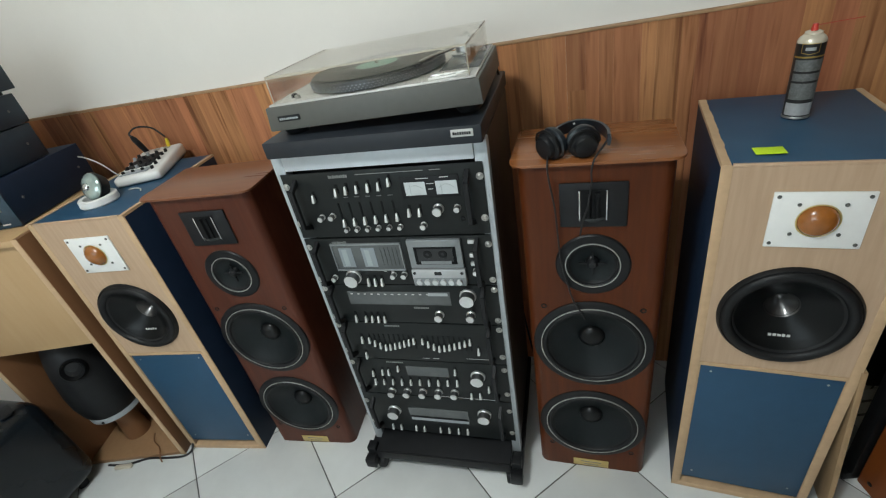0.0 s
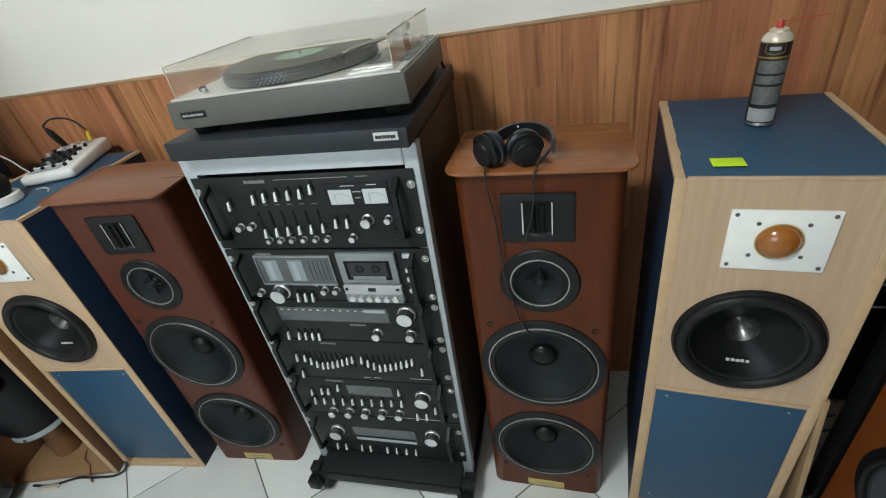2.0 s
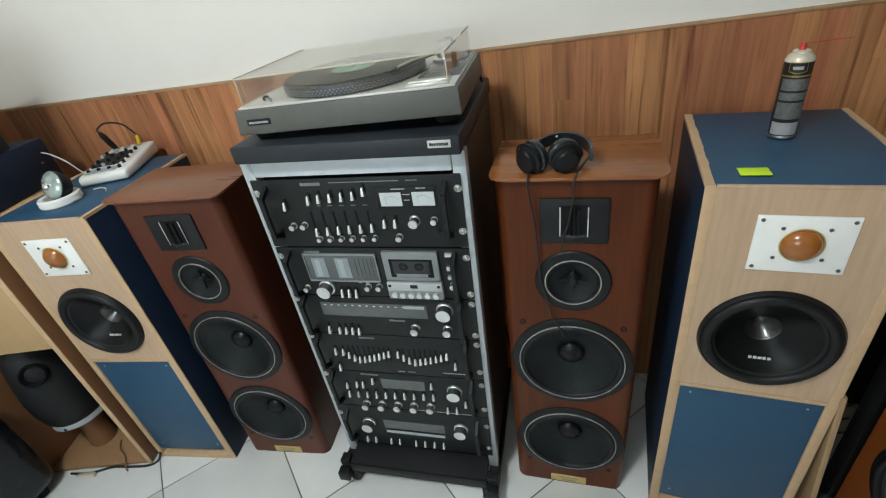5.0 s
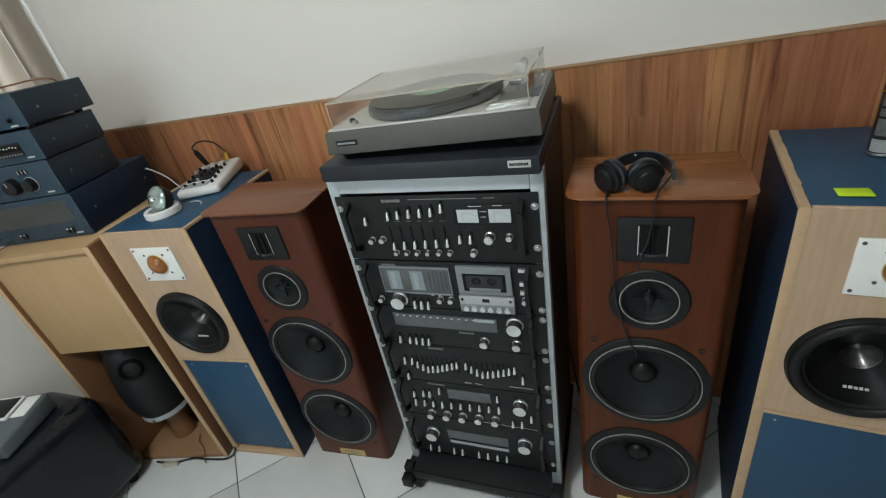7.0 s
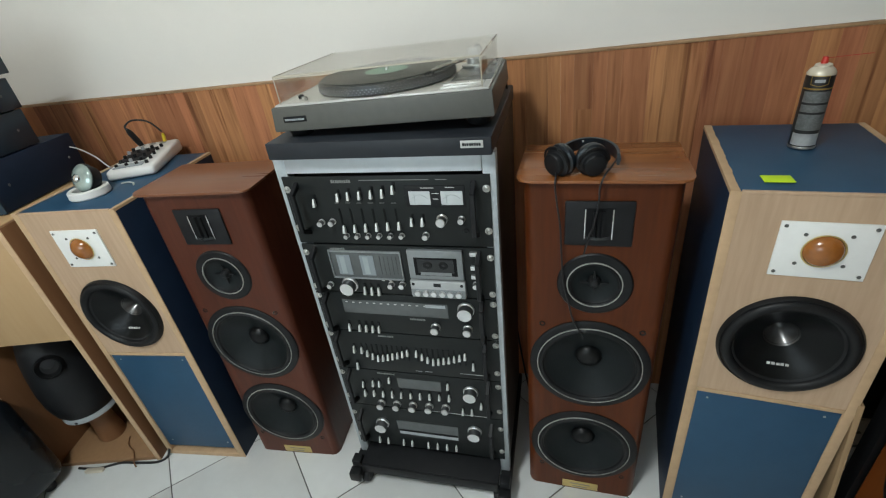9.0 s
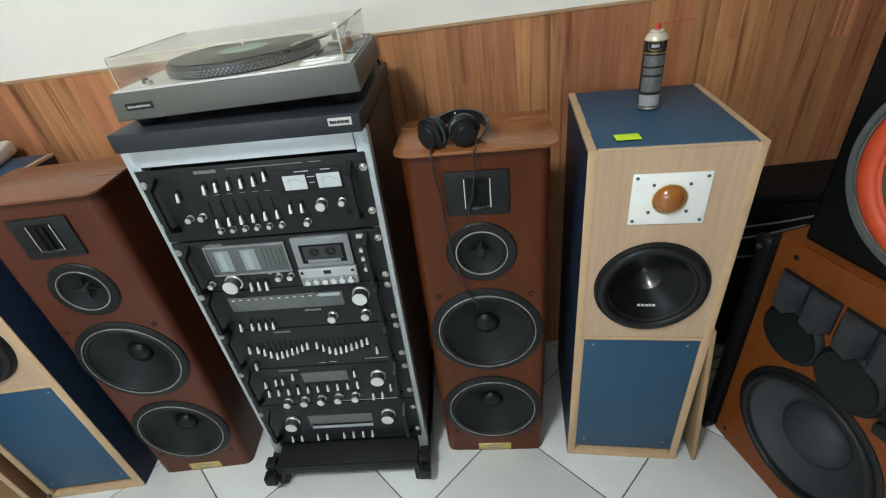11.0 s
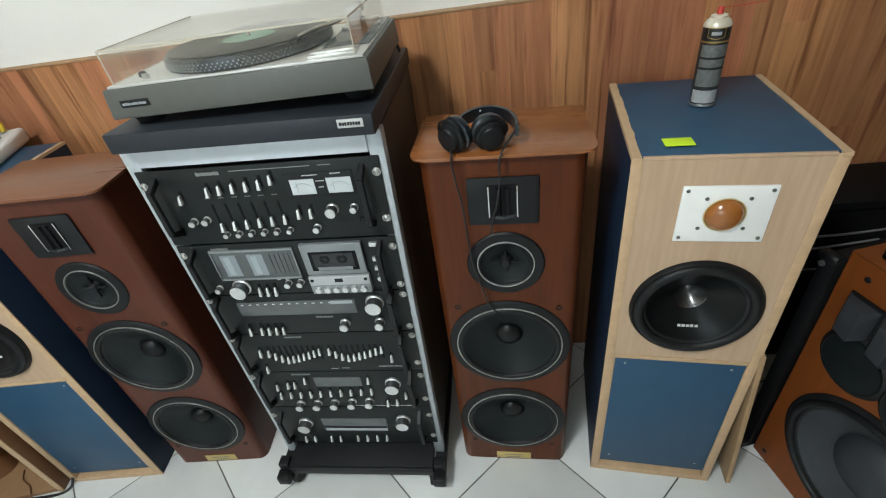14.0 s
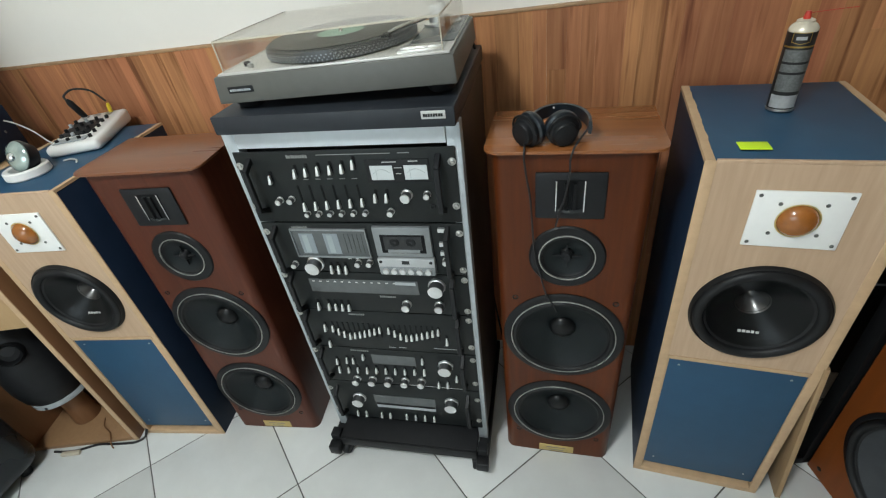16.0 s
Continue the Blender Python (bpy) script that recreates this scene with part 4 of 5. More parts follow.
for k in range(110):
    for row, z in enumerate((1.2565, 1.2608, 1.2652)):
        a = 2 * math.pi * (k + 0.5 * (row % 2)) / 110
        d = bmesh.new()
        d.from_mesh(me)
        d.transform(Matrix.Translation((0.158 * math.cos(a), 0.158 * math.sin(a), z)) @ Matrix.Rotation(a, 4, "Z") @ Matrix.Rotation(radians(90), 4, "Y"))
        d.to_mesh(tmp := bpy.data.meshes.new("dot"))
        d.free()
        b.from_mesh(tmp)
        bpy.data.meshes.remove(tmp)
bpy.data.meshes.remove(me)
tagged(part("strobe_dots", b, SILVERPLASTIC, platter, "rows of small strobe dots"), kind="stuff")
rec = thing("vinyl_record", TT @ pose(PX, PY, 1.274), "black vinyl record with a green label", "record")
part("disc", lathe([(0, 0), (0.15, 0), (0.1505, 0.0012), (0.149, 0.002), (0.147, 0.0016)] + [(0.146 - 0.0028 * k, 0.0019 if k % 2 else 0.0015) for k in range(32)] + [(0.054, 0.002), (0, 0.002)], 72), VINYL, rec)
part("label", lathe([(0.05, 0.0019), (0.05, 0.0024), (0.004, 0.0024)], 40), LABELGREEN, rec, "pale green paper label")
part("spindle", lathe([(0.0034, 1.27), (0.0034, 1.286), (0.0015, 1.2885), (0, 1.2885)], 14), CHROME, tt, m=pose(PX, PY, 0))
part("arm_panel", box(0.139, 0.226, 0.085, 0.336, 1.2507, 1.2525, 0.0006), DIAL, tt, "dark grey panel under the arm")
part("arm_plate", lathe([(0.0, 1.2526), (0.042, 1.2526), (0.042, 1.256), (0.038, 1.258), (0, 1.258)], 36), ALU, tt, m=pose(0.176, 0.27, 0))
base = part("tonearm_base", lathe([(0.034, 1.25), (0.034, 1.256), (0.02, 1.258), (0.018, 1.276), (0.012, 1.28), (0, 1.28)], 28), ALU, tt, m=pose(0.166, 0.265, -0.007))
part("arm_tube", tube([(0.0, 0.03, 1.288), (-0.002, -0.02, 1.288), (-0.012, -0.09, 1.287), (-0.05, -0.15, 1.285), (-0.066, -0.175, 1.281)], 0.0042, 10), CHROME, base)
part("counterweight", lathe([(0.0, -0.016), (0.01, -0.016), (0.011, -0.014), (0.011, 0.01), (0.009, 0.013), (0, 0.013)], 24), BLACKSATIN, base, m=pose(0.001, 0.045, 1.288, 90, 0, 0))
part("headshell", box(-0.076, -0.058, -0.2, -0.165, 1.277, 1.283, 0.002), BLACKSATIN, base)
part("pivot_block", box(-0.014, 0.014, -0.016, 0.016, 1.276, 1.299, 0.003), ALU, base)
part("arm_lifter", tube([(0.02, -0.01, 1.262), (0.034, -0.02, 1.275), (0.038, -0.045, 1.28), (0.036, -0.07, 1.282)], 0.003, 8), CHROME, base)
part("anti_skate_dial", lathe([(0.011, 1.258), (0.011, 1.27), (0.009, 1.272), (0, 1.272)], 20), ALU, base, m=pose(0.038, 0.012, 0))
part("arm_rest", box(0.03, 0.04, -0.09, -0.075, 1.25, 1.288, 0.003), BLACKSATIN, base)
part("speed_panel", box(0.13, 0.213, 0.02, 0.066, 1.2507, 1.2555, 0.0015), KNOBTOP, tt, "bright control strip")
for k in range(3):
    part("speed_key", box(0.135 + 0.0255 * k, 0.16 + 0.0255 * k, 0.03, 0.05, 1.2555, 1.2585, 0.0008), KNOBTOP, tt)
part("strobe_lamp", lathe([(0.012, 1.2505), (0.011, 1.262), (0.006, 1.265), (0, 1.265)], 20), RUBBER, tt, m=pose(-0.19, 0.06, 1.2505) @ Matrix.Diagonal((0.6, 0.6, 0.6, 1)) @ pose(0, 0, -1.2505))
part("speed_knob", lathe([(0.006, 1.2505), (0.006, 1.258), (0, 1.259)], 14), STEEL, tt, m=pose(-0.172, 0.04, 0))
b = bmesh.new()
x0, x1, y0, y1, z0, z1, th = -0.217, 0.215, 0.014, 0.335, 1.251, 1.307, 0.003
box(x0, x1, y0, y1, z0, z1, 0, b)
b.faces.ensure_lookup_table()
b.faces.remove(min(b.faces, key=lambda f: f.calc_center_median().z))
bmesh.ops.recalc_face_normals(b, faces=b.faces[:])
bmesh.ops.solidify(b, geom=b.faces[:], thickness=th)
lid = part("dust_cover", b, CLEAR, tt, "clear acrylic dust cover")
lid.visible_shadow = False
b = bmesh.new()
for x, y in ((x0, y0), (x1, y0)):
    box(x - 0.0011, x + 0.0011, y - 0.0011, y + 0.0011, z0, z1, 0.0006, b)
box(x0, x1, y0 - 0.0011, y0 + 0.0011, z1 - 0.0028, z1 + 0.0006, 0.0006, b)
for x in (x0, x1):
    box(x - 0.0011, x + 0.0011, y0, y1, z1 - 0.0028, z1 + 0.0006, 0.0006, b)
part("cover_edge", b, ACRYLICEDGE, tt, "yellowed acrylic edge of the cover")

# ---- things on the speakers ----
can = thing("spray_can", pose(0.523, 1.172, 1.0375, 0, 0, -14) @ Matrix.Diagonal((0.87, 0.87, 0.89, 1)), "black spray can with grey printed label and red nozzle", "spray can")
part("base_rim", lathe([(0.024, 0), (0.0275, 0.001), (0.0285, 0.004), (0.0275, 0.007)], 36), STEEL, can)
part("body", lathe([(0.0272, 0.006), (0.0275, 0.15), (0.0275, 0.165)], 40), CANBLACK, can)


def patch(name, a0, a1, z0, z1, material, r=0.0279):
    b = bmesh.new()
    n = 14
    rows = [[b.verts.new((r * math.cos(radians(a0 + (a1 - a0) * k / n)), r * math.sin(radians(a0 + (a1 - a0) * k / n)), z)) for k in range(n + 1)] for z in (z0, z1)]
    for k in range(n):
        b.faces.new((rows[0][k], rows[0][k + 1], rows[1][k + 1], rows[1][k]))
    bmesh.ops.solidify(b, geom=b.faces[:], thickness=0.0004)
    return part(name, b, material, can)


patch("label_white", 205, 330, 0.01, 0.038, CANWHITE)
for z0, z1 in ((0.046, 0.082), (0.087, 0.103), (0.108, 0.132)):
    patch("label_text", 210, 335, z0, z1, CANGREY)
patch("gold_band", 195, 345, 0.136, 0.1395, GOLD)
patch("logo_panel", 228, 300, 0.1645, 0.166, GOLD)
patch("logo_panel", 228, 231, 0.1475, 0.1645, GOLD)
patch("logo_panel", 297, 300, 0.1475, 0.1645, GOLD)
for k in range(4):
    patch("logo_panel", 229 + 8.5 * k, 239 + 8.5 * k, 0.1462 - 0.001 * k, 0.1475 - 0.001 * k, GOLD)
    patch("logo_panel", 289 - 8.5 * k, 299 - 8.5 * k, 0.1462 - 0.001 * k, 0.1475 - 0.001 * k, GOLD)
patch("logo_word", 244, 284, 0.1515, 0.158, CANWHITE)
part("shoulder", lathe([(0.0275, 0.165), (0.0272, 0.169), (0.023, 0.176), (0.0165, 0.181), (0.0165, 0.185), (0.012, 0.187), (0, 0.187)], 36), CREAM, can, "cream metal shoulder")
noz = part("nozzle", lathe([(0.007, 0.186), (0.0065, 0.193), (0.005, 0.201), (0, 0.202)], 16), RED, can, "red spray nozzle")
part("straw", tube([(0, 0, 0.197), (0.04, 0.008, 0.199), (0.085, 0.016, 0.201)], 0.0008, 6), RED, noz)

note = tagged(link("sticky_note", box(-0.0245, 0.0245, -0.018, 0.018, 0, 0.0016, 0.0004), STICKY, m=pose(0.4215, 1.0, 1.0372, 0, 0, -6)), "bright yellow-green paper note on blue speaker top", "note")
for v in note.data.vertices:
    if v.co.y < -0.01:
        v.co.z += 0.002

# headphones
hp = thing("headphones", pose(0.063, 1.045, 1.054, 0, 0, 0) @ Matrix.Diagonal((0.92, 0.92, 0.96, 1)), "black over-ear headphones with a hanging cable", "headphones")
for x, y, rz, rx in ((-0.037, -0.042, -44, 98), (0.03, -0.046, 16, 104)):
    cup = part("ear_cup", lathe([(0.0, 0.0), (0.031, 0.0), (0.0365, 0.003), (0.038, 0.008), (0.0365, 0.012), (0.03, 0.014), (0.028, 0.0155), (0.0275, 0.026), (0.0255, 0.0285), (0.018, 0.0295), (0.0, 0.0295)], 40), BLACKSATIN, hp, m=pose(x, y, 0.037, rx, 0, rz) @ Matrix.Diagonal((0.88, 0.88, 0.88, 1)))
    part("ear_pad", lathe([(0.016, -0.001), (0.018, -0.016), (0.027, -0.022), (0.037, -0.018), (0.0405, -0.01), (0.0395, -0.003), (0.034, 0.001)], 40), LEATHER, cup, "padded black leatherette ear pad")
    part("cup_ring", lathe([(0.0262, 0.0285), (0.0275, 0.0265), (0.0282, 0.0268), (0.0268, 0.0292)], 36), RUBBER, cup)
    part("yoke", tube([(-0.035, 0.0, 0.011), (-0.037, 0.01, 0.014), (-0.027, 0.03, 0.014), (0.0, 0.039, 0.013), (0.027, 0.03, 0.014), (0.037, 0.01, 0.014), (0.035, 0.0, 0.011)], 0.003, 8), RUBBER, cup)
b = bmesh.new()
rows = []
for k in range(29):
    a = radians(-12 + 180 * k / 28)
    cx, cy = 0.024 + 0.062 * math.cos(a), 0.074 * math.sin(a) - 0.03
    z = 0.036 + 0.009 * max(0.0, math.sin(a))
    nx, ny = math.cos(a), math.sin(a)
    rows.append([b.verts.new((cx + nx * d, cy + ny * d, z + h)) for d, h in ((-0.004, -0.012), (0.002, -0.013), (0.0045, 0.0), (0.002, 0.013), (-0.004, 0.012))])
for p, q in zip(rows, rows[1:]):
    for j in range(5):
        b.faces.new((p[j], p[(j + 1) % 5], q[(j + 1) % 5], q[j]))
b.faces.new(rows[0])
b.faces.new(rows[-1][::-1])
part("headband", b, LEATHER, hp, "padded black headband")
part("size_mark", box(0.012, 0.016, 0.035, 0.0385, 0.05, 0.053), PRINT, hp)
CW = Matrix.Diagonal((1 / 0.92, 1 / 0.92, 1 / 0.96, 1)) @ pose(-0.063, -1.045, -1.054)
for way in (
    [(0.021, 0.99, 1.072), (0.0205, 0.972, 1.066), (0.0195, 0.966, 1.05), (0.0225, 0.968, 1.015), (0.0295, 0.97, 0.961), (0.0325, 0.971, 0.9), (0.037, 0.972, 0.816), (0.047, 0.972, 0.766), (0.061, 0.97, 0.703), (0.08, 0.969, 0.664), (0.086, 0.97, 0.645)],
    [(0.139, 1.012, 1.086), (0.126, 0.995, 1.075), (0.113, 0.97, 1.068), (0.105, 0.963, 1.045), (0.1045, 0.963, 1.011), (0.096, 0.964, 0.958), (0.089, 0.967, 0.935), (0.08, 0.968, 0.89)],
):
    part("cable", tube([CW @ Vector(p) for p in way], 0.0022, 8), WIRE, hp)

# mixer and reflector lamp on the west oak speaker
NL = pose(-1.255, 0.92, 1.0365, 0, 0, 5.2)
mx = thing("small_mixer", NL @ pose(-0.005, 0.35, 0, 0, 0, 18) @ Matrix.Diagonal((1.15, 1.35, 1.05, 1)), "small white desktop mixer with black and yellow plugs", "mixer")
b = box(-0.062, 0.062, -0.1, 0.1, 0.0, 0.04, 0.01, seg=3)
for v in b.verts:
    if v.co.z > 0.02 and v.co.y < 0:
        v.co.z -= 0.012 * (-v.co.y / 0.1)
part("case", b, MIXWHITE, mx, "white plastic case")
rnd = random.Random(4)
for j in range(5):
    for k in range(4):
        z = 0.04 - 0.012 * max(0, (0.06 - 0.03 * j) / 0.1) * (1 if j > 1 else 0)
        part("knob", lathe([(0.0046, 0), (0.004, 0.009), (0, 0.01)], 12), SILVERPLASTIC if rnd.random() < 0.15 else BLACKSATIN, mx, m=pose(-0.04 + 0.026 * k, 0.03 - 0.026 * j, 0.0275 + (0.0125 if j < 2 else 0.0125 - 0.0035 * (j - 1))))
for k in range(3):
    part("jack_socket", lathe([(0.009, 0), (0.009, 0.003), (0.005, 0.003), (0.005, 0.0)], 16), STEEL, mx, m=pose(-0.035 + 0.03 * k, 0.07, 0.0405))
pl = part("plug", lathe([(0.007, 0), (0.0085, 0.02), (0.008, 0.05), (0.004, 0.062), (0, 0.062)], 16), RUBBER, mx, "black cable plug", m=pose(-0.035, 0.07, 0.043, 8, -14, 0))
pl2 = part("plug", lathe([(0.006, 0), (0.0065, 0.02), (0.0045, 0.034), (0, 0.034)], 16), YELLOW, mx, "yellow cable plug", m=pose(0.03, 0.075, 0.043, 10, 12, 0) @ Matrix.Diagonal((0.8, 0.8, 0.8, 1)))
part("plug_lead", tube([(-0.05, 0.062, 0.1), (-0.052, 0.064, 0.112), (-0.034, 0.08, 0.122), (0.0, 0.09, 0.108), (0.034, 0.072, 0.076)], 0.0028, 8), WIRE, mx)
b = bmesh.new()
box(-0.045, 0.03, -0.088, -0.06, 0.0305, 0.0325, 0.0005, b)
part("fader_panel", b, SILVERPLASTIC, mx)
part("black_panel", box(-0.05, 0.022, -0.045, 0.045, 0.0335, 0.0375, 0.002), BLACKSATIN, mx, "black printed control field", m=pose(0, 0, 0, 3, 0, 0))


rl = thing("reflector_lamp", NL @ pose(-0.006, 0.108, 0, 0, 0, 25), "glass reflector lamp resting in a white ring", "lamp")
part("ring", lathe([(0.036, 0), (0.05, 0.0), (0.053, 0.004), (0.052, 0.02), (0.049, 0.023), (0.038, 0.022), (0.036, 0.018), (0.036, 0.0)], 44), MIXWHITE, rl, "off-white plastic ring")
bl = part("reflector", lathe([(0.0, 0.012), (0.02, 0.01), (0.036, 0.003), (0.0395, -0.002), (0.038, -0.008), (0.026, -0.028), (0.012, -0.04), (0, -0.042)], 40), BULB, rl, "clear glass reflector", m=pose(0, -0.004, 0.052, 68, 0, -35))
part("rear_shell", lathe([(0.0405, -0.004), (0.041, -0.012), (0.03, -0.036), (0.0, -0.046), ], 36), RUBBER, bl)
part("bulb_tip", lathe([(0.012, 0.008), (0.011, 0.016), (0.006, 0.02), (0, 0.021)], 18), CHROME, bl)
tagged(link("white_cable", tube([(-1.235, 1.1, 1.0395), (-1.215, 1.105, 1.041), (-1.19, 1.1, 1.0395), (-1.175, 1.085, 1.0395)], 0.0022, 8), GREYWIRE), "thin grey-white cable lying on the speaker top", "cable")

tagged(link("white_cable", tube([(-1.52, 1.22, 1.125), (-1.467, 1.205, 1.12), (-1.413, 1.2, 1.095), (-1.379, 1.2, 1.06), (-1.35, 1.205, 1.0395), (-1.31, 1.215, 1.0395)], 0.0022, 8), GREYWIRE), "thin white cable running from the stack to the mixer", "cable")

# ---- plywood cabinet with the stack of units ----
CAB = pose(-1.655, 0.83, 0, 0, 0, 12.5)
cab = thing("plywood_cabinet", CAB, "open-fronted tan plywood cabinet with a closed upper panel", "cabinet")
for s in (-1, 1):
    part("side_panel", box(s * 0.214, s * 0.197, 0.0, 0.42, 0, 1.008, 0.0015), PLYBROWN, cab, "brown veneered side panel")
    part("edging", box(s * 0.2145, s * 0.196, -0.003, 0.0, 0, 1.01, 0.001), PINE, cab)
part("top_panel", box(-0.196, 0.196, -0.002, 0.42, 0.99, 1.009, 0.001), PLY, cab)
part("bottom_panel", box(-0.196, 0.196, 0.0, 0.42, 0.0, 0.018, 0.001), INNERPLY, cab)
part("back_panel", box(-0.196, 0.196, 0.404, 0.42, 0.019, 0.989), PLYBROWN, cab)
part("upper_front", box(-0.195, 0.195, 0.012, 0.028, 0.6, 0.988, 0.001), PLY, cab, "plain tan plywood front panel")
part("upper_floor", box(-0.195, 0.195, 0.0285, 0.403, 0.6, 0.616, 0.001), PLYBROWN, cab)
sub = thing("dark_speaker_unit", CAB @ pose(-0.062, 0.13, 0.018), "round black speaker unit with a pale rim, inside the cabinet", "speaker")
# Support added to carry the unit; only shade shows beneath the rim.
part("pedestal", lathe([(0.046, 0), (0.048, 0.008), (0.04, 0.1), (0.046, 0.164)], 32), PLYBROWN, sub, "added brown support where only shade lies under the rim")
rim = part("rim", lathe([(0.05, 0.164), (0.09, 0.165), (0.097, 0.169), (0.0975, 0.184), (0.094, 0.189), (0.0, 0.189)], 44), SILVERPLASTIC, sub, "pale grey rim")
part("screw", lathe([(0, 0.002), (0.005, 0.0015), (0.006, -0.001)], 12), RUBBER, rim, m=pose(0.01, -0.097, 0.177, 90, 0, 0))
part("housing", lathe([(0.093, 0.19), (0.105, 0.212), (0.113, 0.26), (0.113, 0.33), (0.104, 0.41), (0.094, 0.47), (0.08, 0.52), (0.06, 0.545), (0, 0.55)], 44), BLACKSATIN, sub, "matt black round housing")
part("port", lathe([(0.0, -0.004), (0.026, -0.003), (0.03, 0.006), (0.036, 0.012), (0.041, 0.006), (0.043, -0.008)], 32), SHELFBLACK, sub, "dark round port", m=pose(0.055, -0.083, 0.45, 72, 0, 33))
tagged(link("brown_cable", tube([CAB @ Vector(p) for p in ((0.03, 0.1, 0.021), (0.05, 0.06, 0.021), (0.09, 0.03, 0.0205), (0.11, 0.0, 0.021), (0.12, -0.02, 0.012), (0.13, -0.03, 0.004))], 0.0024, 8), PLYBROWN), "thin brown cable lying on the cabinet floor", "cable")


def stack_unit(name, z0, z1, x0, x1, d, label, category, m, gap=0.003):
    u = thing(name, m @ pose(0, 0, z0), label, category, "stacked units")
    h = z1 - z0
    part("case", box(x0, x1, 0.006, d, gap, h, 0.003), SHADEDNAVY if d > 0.3 else NAVYCASE, u)
    part("front_panel", box(x0 - 0.003, x1 + 0.003, 0.0, 0.0055, gap * 0.8, h, 0.0015), NAVYBLACK, u, "blue-black metal front panel")
    for x in (x0 + 0.03, x1 - 0.03):
        for y in (0.03, d - 0.04):
            part("foot", lathe([(0, 0), (0.012, 0), (0.012, gap + 0.001), (0, gap + 0.001)], 14), RUBBER, u, m=pose(x, y, 0))
    for y in (0.06, d - 0.05):
        part("case_screw", lathe([(0, 0.002), (0.003, 0.0018), (0.0045, 0)], 10), DARKSCREW, u, m=pose(x1, y, h * 0.5, 0, 90, 0))
    part("maker_mark", box(x1 - 0.055, x1 - 0.03, -0.0008, 0.0, 0.012, 0.0165), PRINT, u)
    return u, h


SM = pose(-1.722, 0.912, 1.0095, 0, 0, 12.5)
u, h = stack_unit("power_amplifier", 0.0, 0.143, -0.225, 0.2, 0.355, "blue-black amplifier with a wide glass display at stack bottom", "amplifier", SM)
part("display_window", box(-0.17, 0.172, -0.002, 0.0, 0.054, 0.127, 0.0008), SMOKE, u, "glass display window")
part("display_back", box(-0.17, 0.172, -0.0006, -0.0002, 0.054, 0.127), DIAL, u)
for x in (-0.19, -0.062, 0.12):
    for k in range(2):
        key = part("push_button", box(x + 0.014 * k, x + 0.01 + 0.014 * k, -0.006, 0.0, 0.018, 0.034, 0.001), BLACKSATIN, u)
        part("key_tip", box(x + 0.014 * k + 0.001, x + 0.009 + 0.014 * k, -0.0068, -0.006, 0.03, 0.0335), PRINT, key)
u, h = stack_unit("receiver", 0.1435, 0.252, -0.225, 0.195, 0.24, "blue-black receiver with square keys and round knobs", "receiver", SM)
def lit_keys(x0, z0, n, step=0.013):
    """A row of small dark keys with pale tips."""
    for k in range(n):
        key = part("small_key", box(x0 + step * k, x0 + step * k + 0.009, -0.004, 0.0, z0, z0 + 0.014, 0.001), BLACKSATIN, u)
        part("key_tip", box(x0 + step * k + 0.004, x0 + step * k + 0.0085, -0.0048, -0.004, z0 + 0.002, z0 + 0.013), SILVERPLASTIC, key)


for k in range(3):
    part("square_key", box(-0.162 + 0.046 * k, -0.126 + 0.046 * k, -0.012, 0.0, 0.02, 0.046, 0.004), BLACKSATIN, u)
lit_keys(-0.205, 0.058, 1)
lit_keys(-0.15, 0.066, 1)
lit_keys(-0.125, 0.066, 4)
lit_keys(0.08, 0.078, 3)
kn = part("knob", lathe([(0.03, 0), (0.028, 0.02), (0.022, 0.022), (0, 0.022)], 32), BLACKSATIN, u, m=at(0.04, 0.047) @ Matrix.Diagonal((0.85, 0.85, 1, 1)))
part("pointer", box(-0.002, 0.002, 0.006, 0.022, 0.022, 0.0235), PRINT, kn)
kn = part("knob", lathe([(0.02, 0), (0.018, 0.018), (0, 0.019)], 24), BLACKSATIN, u, m=at(0.102, 0.045))
part("knob_ring", lathe([(0.021, 0), (0.0225, 0.002), (0.024, 0)], 28), SILVERPLASTIC, kn)
u, h = stack_unit("graphic_equaliser", 0.2525, 0.342, -0.225, 0.204, 0.24, "blue-black equaliser with a long row of slider caps", "equaliser", SM)
part("slider_rail", box(-0.178, 0.148, -0.0012, 0.0, 0.022, 0.06), BLACKSATIN, u, "dark slider field")
for k in range(30):
    z = 0.04 + 0.0015 * math.sin(1.9 * k)
    cap = part("slider_cap", box(-0.172 + 0.0106 * k, -0.166 + 0.0106 * k, -0.006, -0.0012, z, z + 0.012, 0.0008), BLACKSATIN, u)
    part("cap_line", box(-0.1715 + 0.0106 * k, -0.1665 + 0.0106 * k, -0.0068, -0.006, z + 0.008, z + 0.0115), PRINT, cap)
    part("mark", box(-0.171 + 0.0106 * k, -0.167 + 0.0106 * k, -0.002, -0.0012, 0.026, 0.0295), SILVERPLASTIC, u)
for k in range(3):
    part("lever", box(-0.212 + 0.009 * k, -0.209 + 0.009 * k, -0.004, 0.0, 0.022, 0.046, 0.0006), PRINT, u)
u, h = stack_unit("cassette_deck", 0.3425, 0.44, -0.225, 0.216, 0.25, "blue-black deck with upright slots on top of the stack", "deck", SM, 0.01)
for x in (-0.062, -0.022, -0.006, 0.03, 0.046):
    slot = part("slot", box(x, x + 0.009, -0.004, 0.0, 0.014, 0.046, 0.001), BLACKSATIN, u)
    part("slot_edge", box(x + 0.0065, x + 0.0095, -0.005, -0.004, 0.015, 0.045), SILVERPLASTIC, slot)
lit_keys(0.03, 0.064, 4)
lit_keys(-0.19, 0.066, 6)
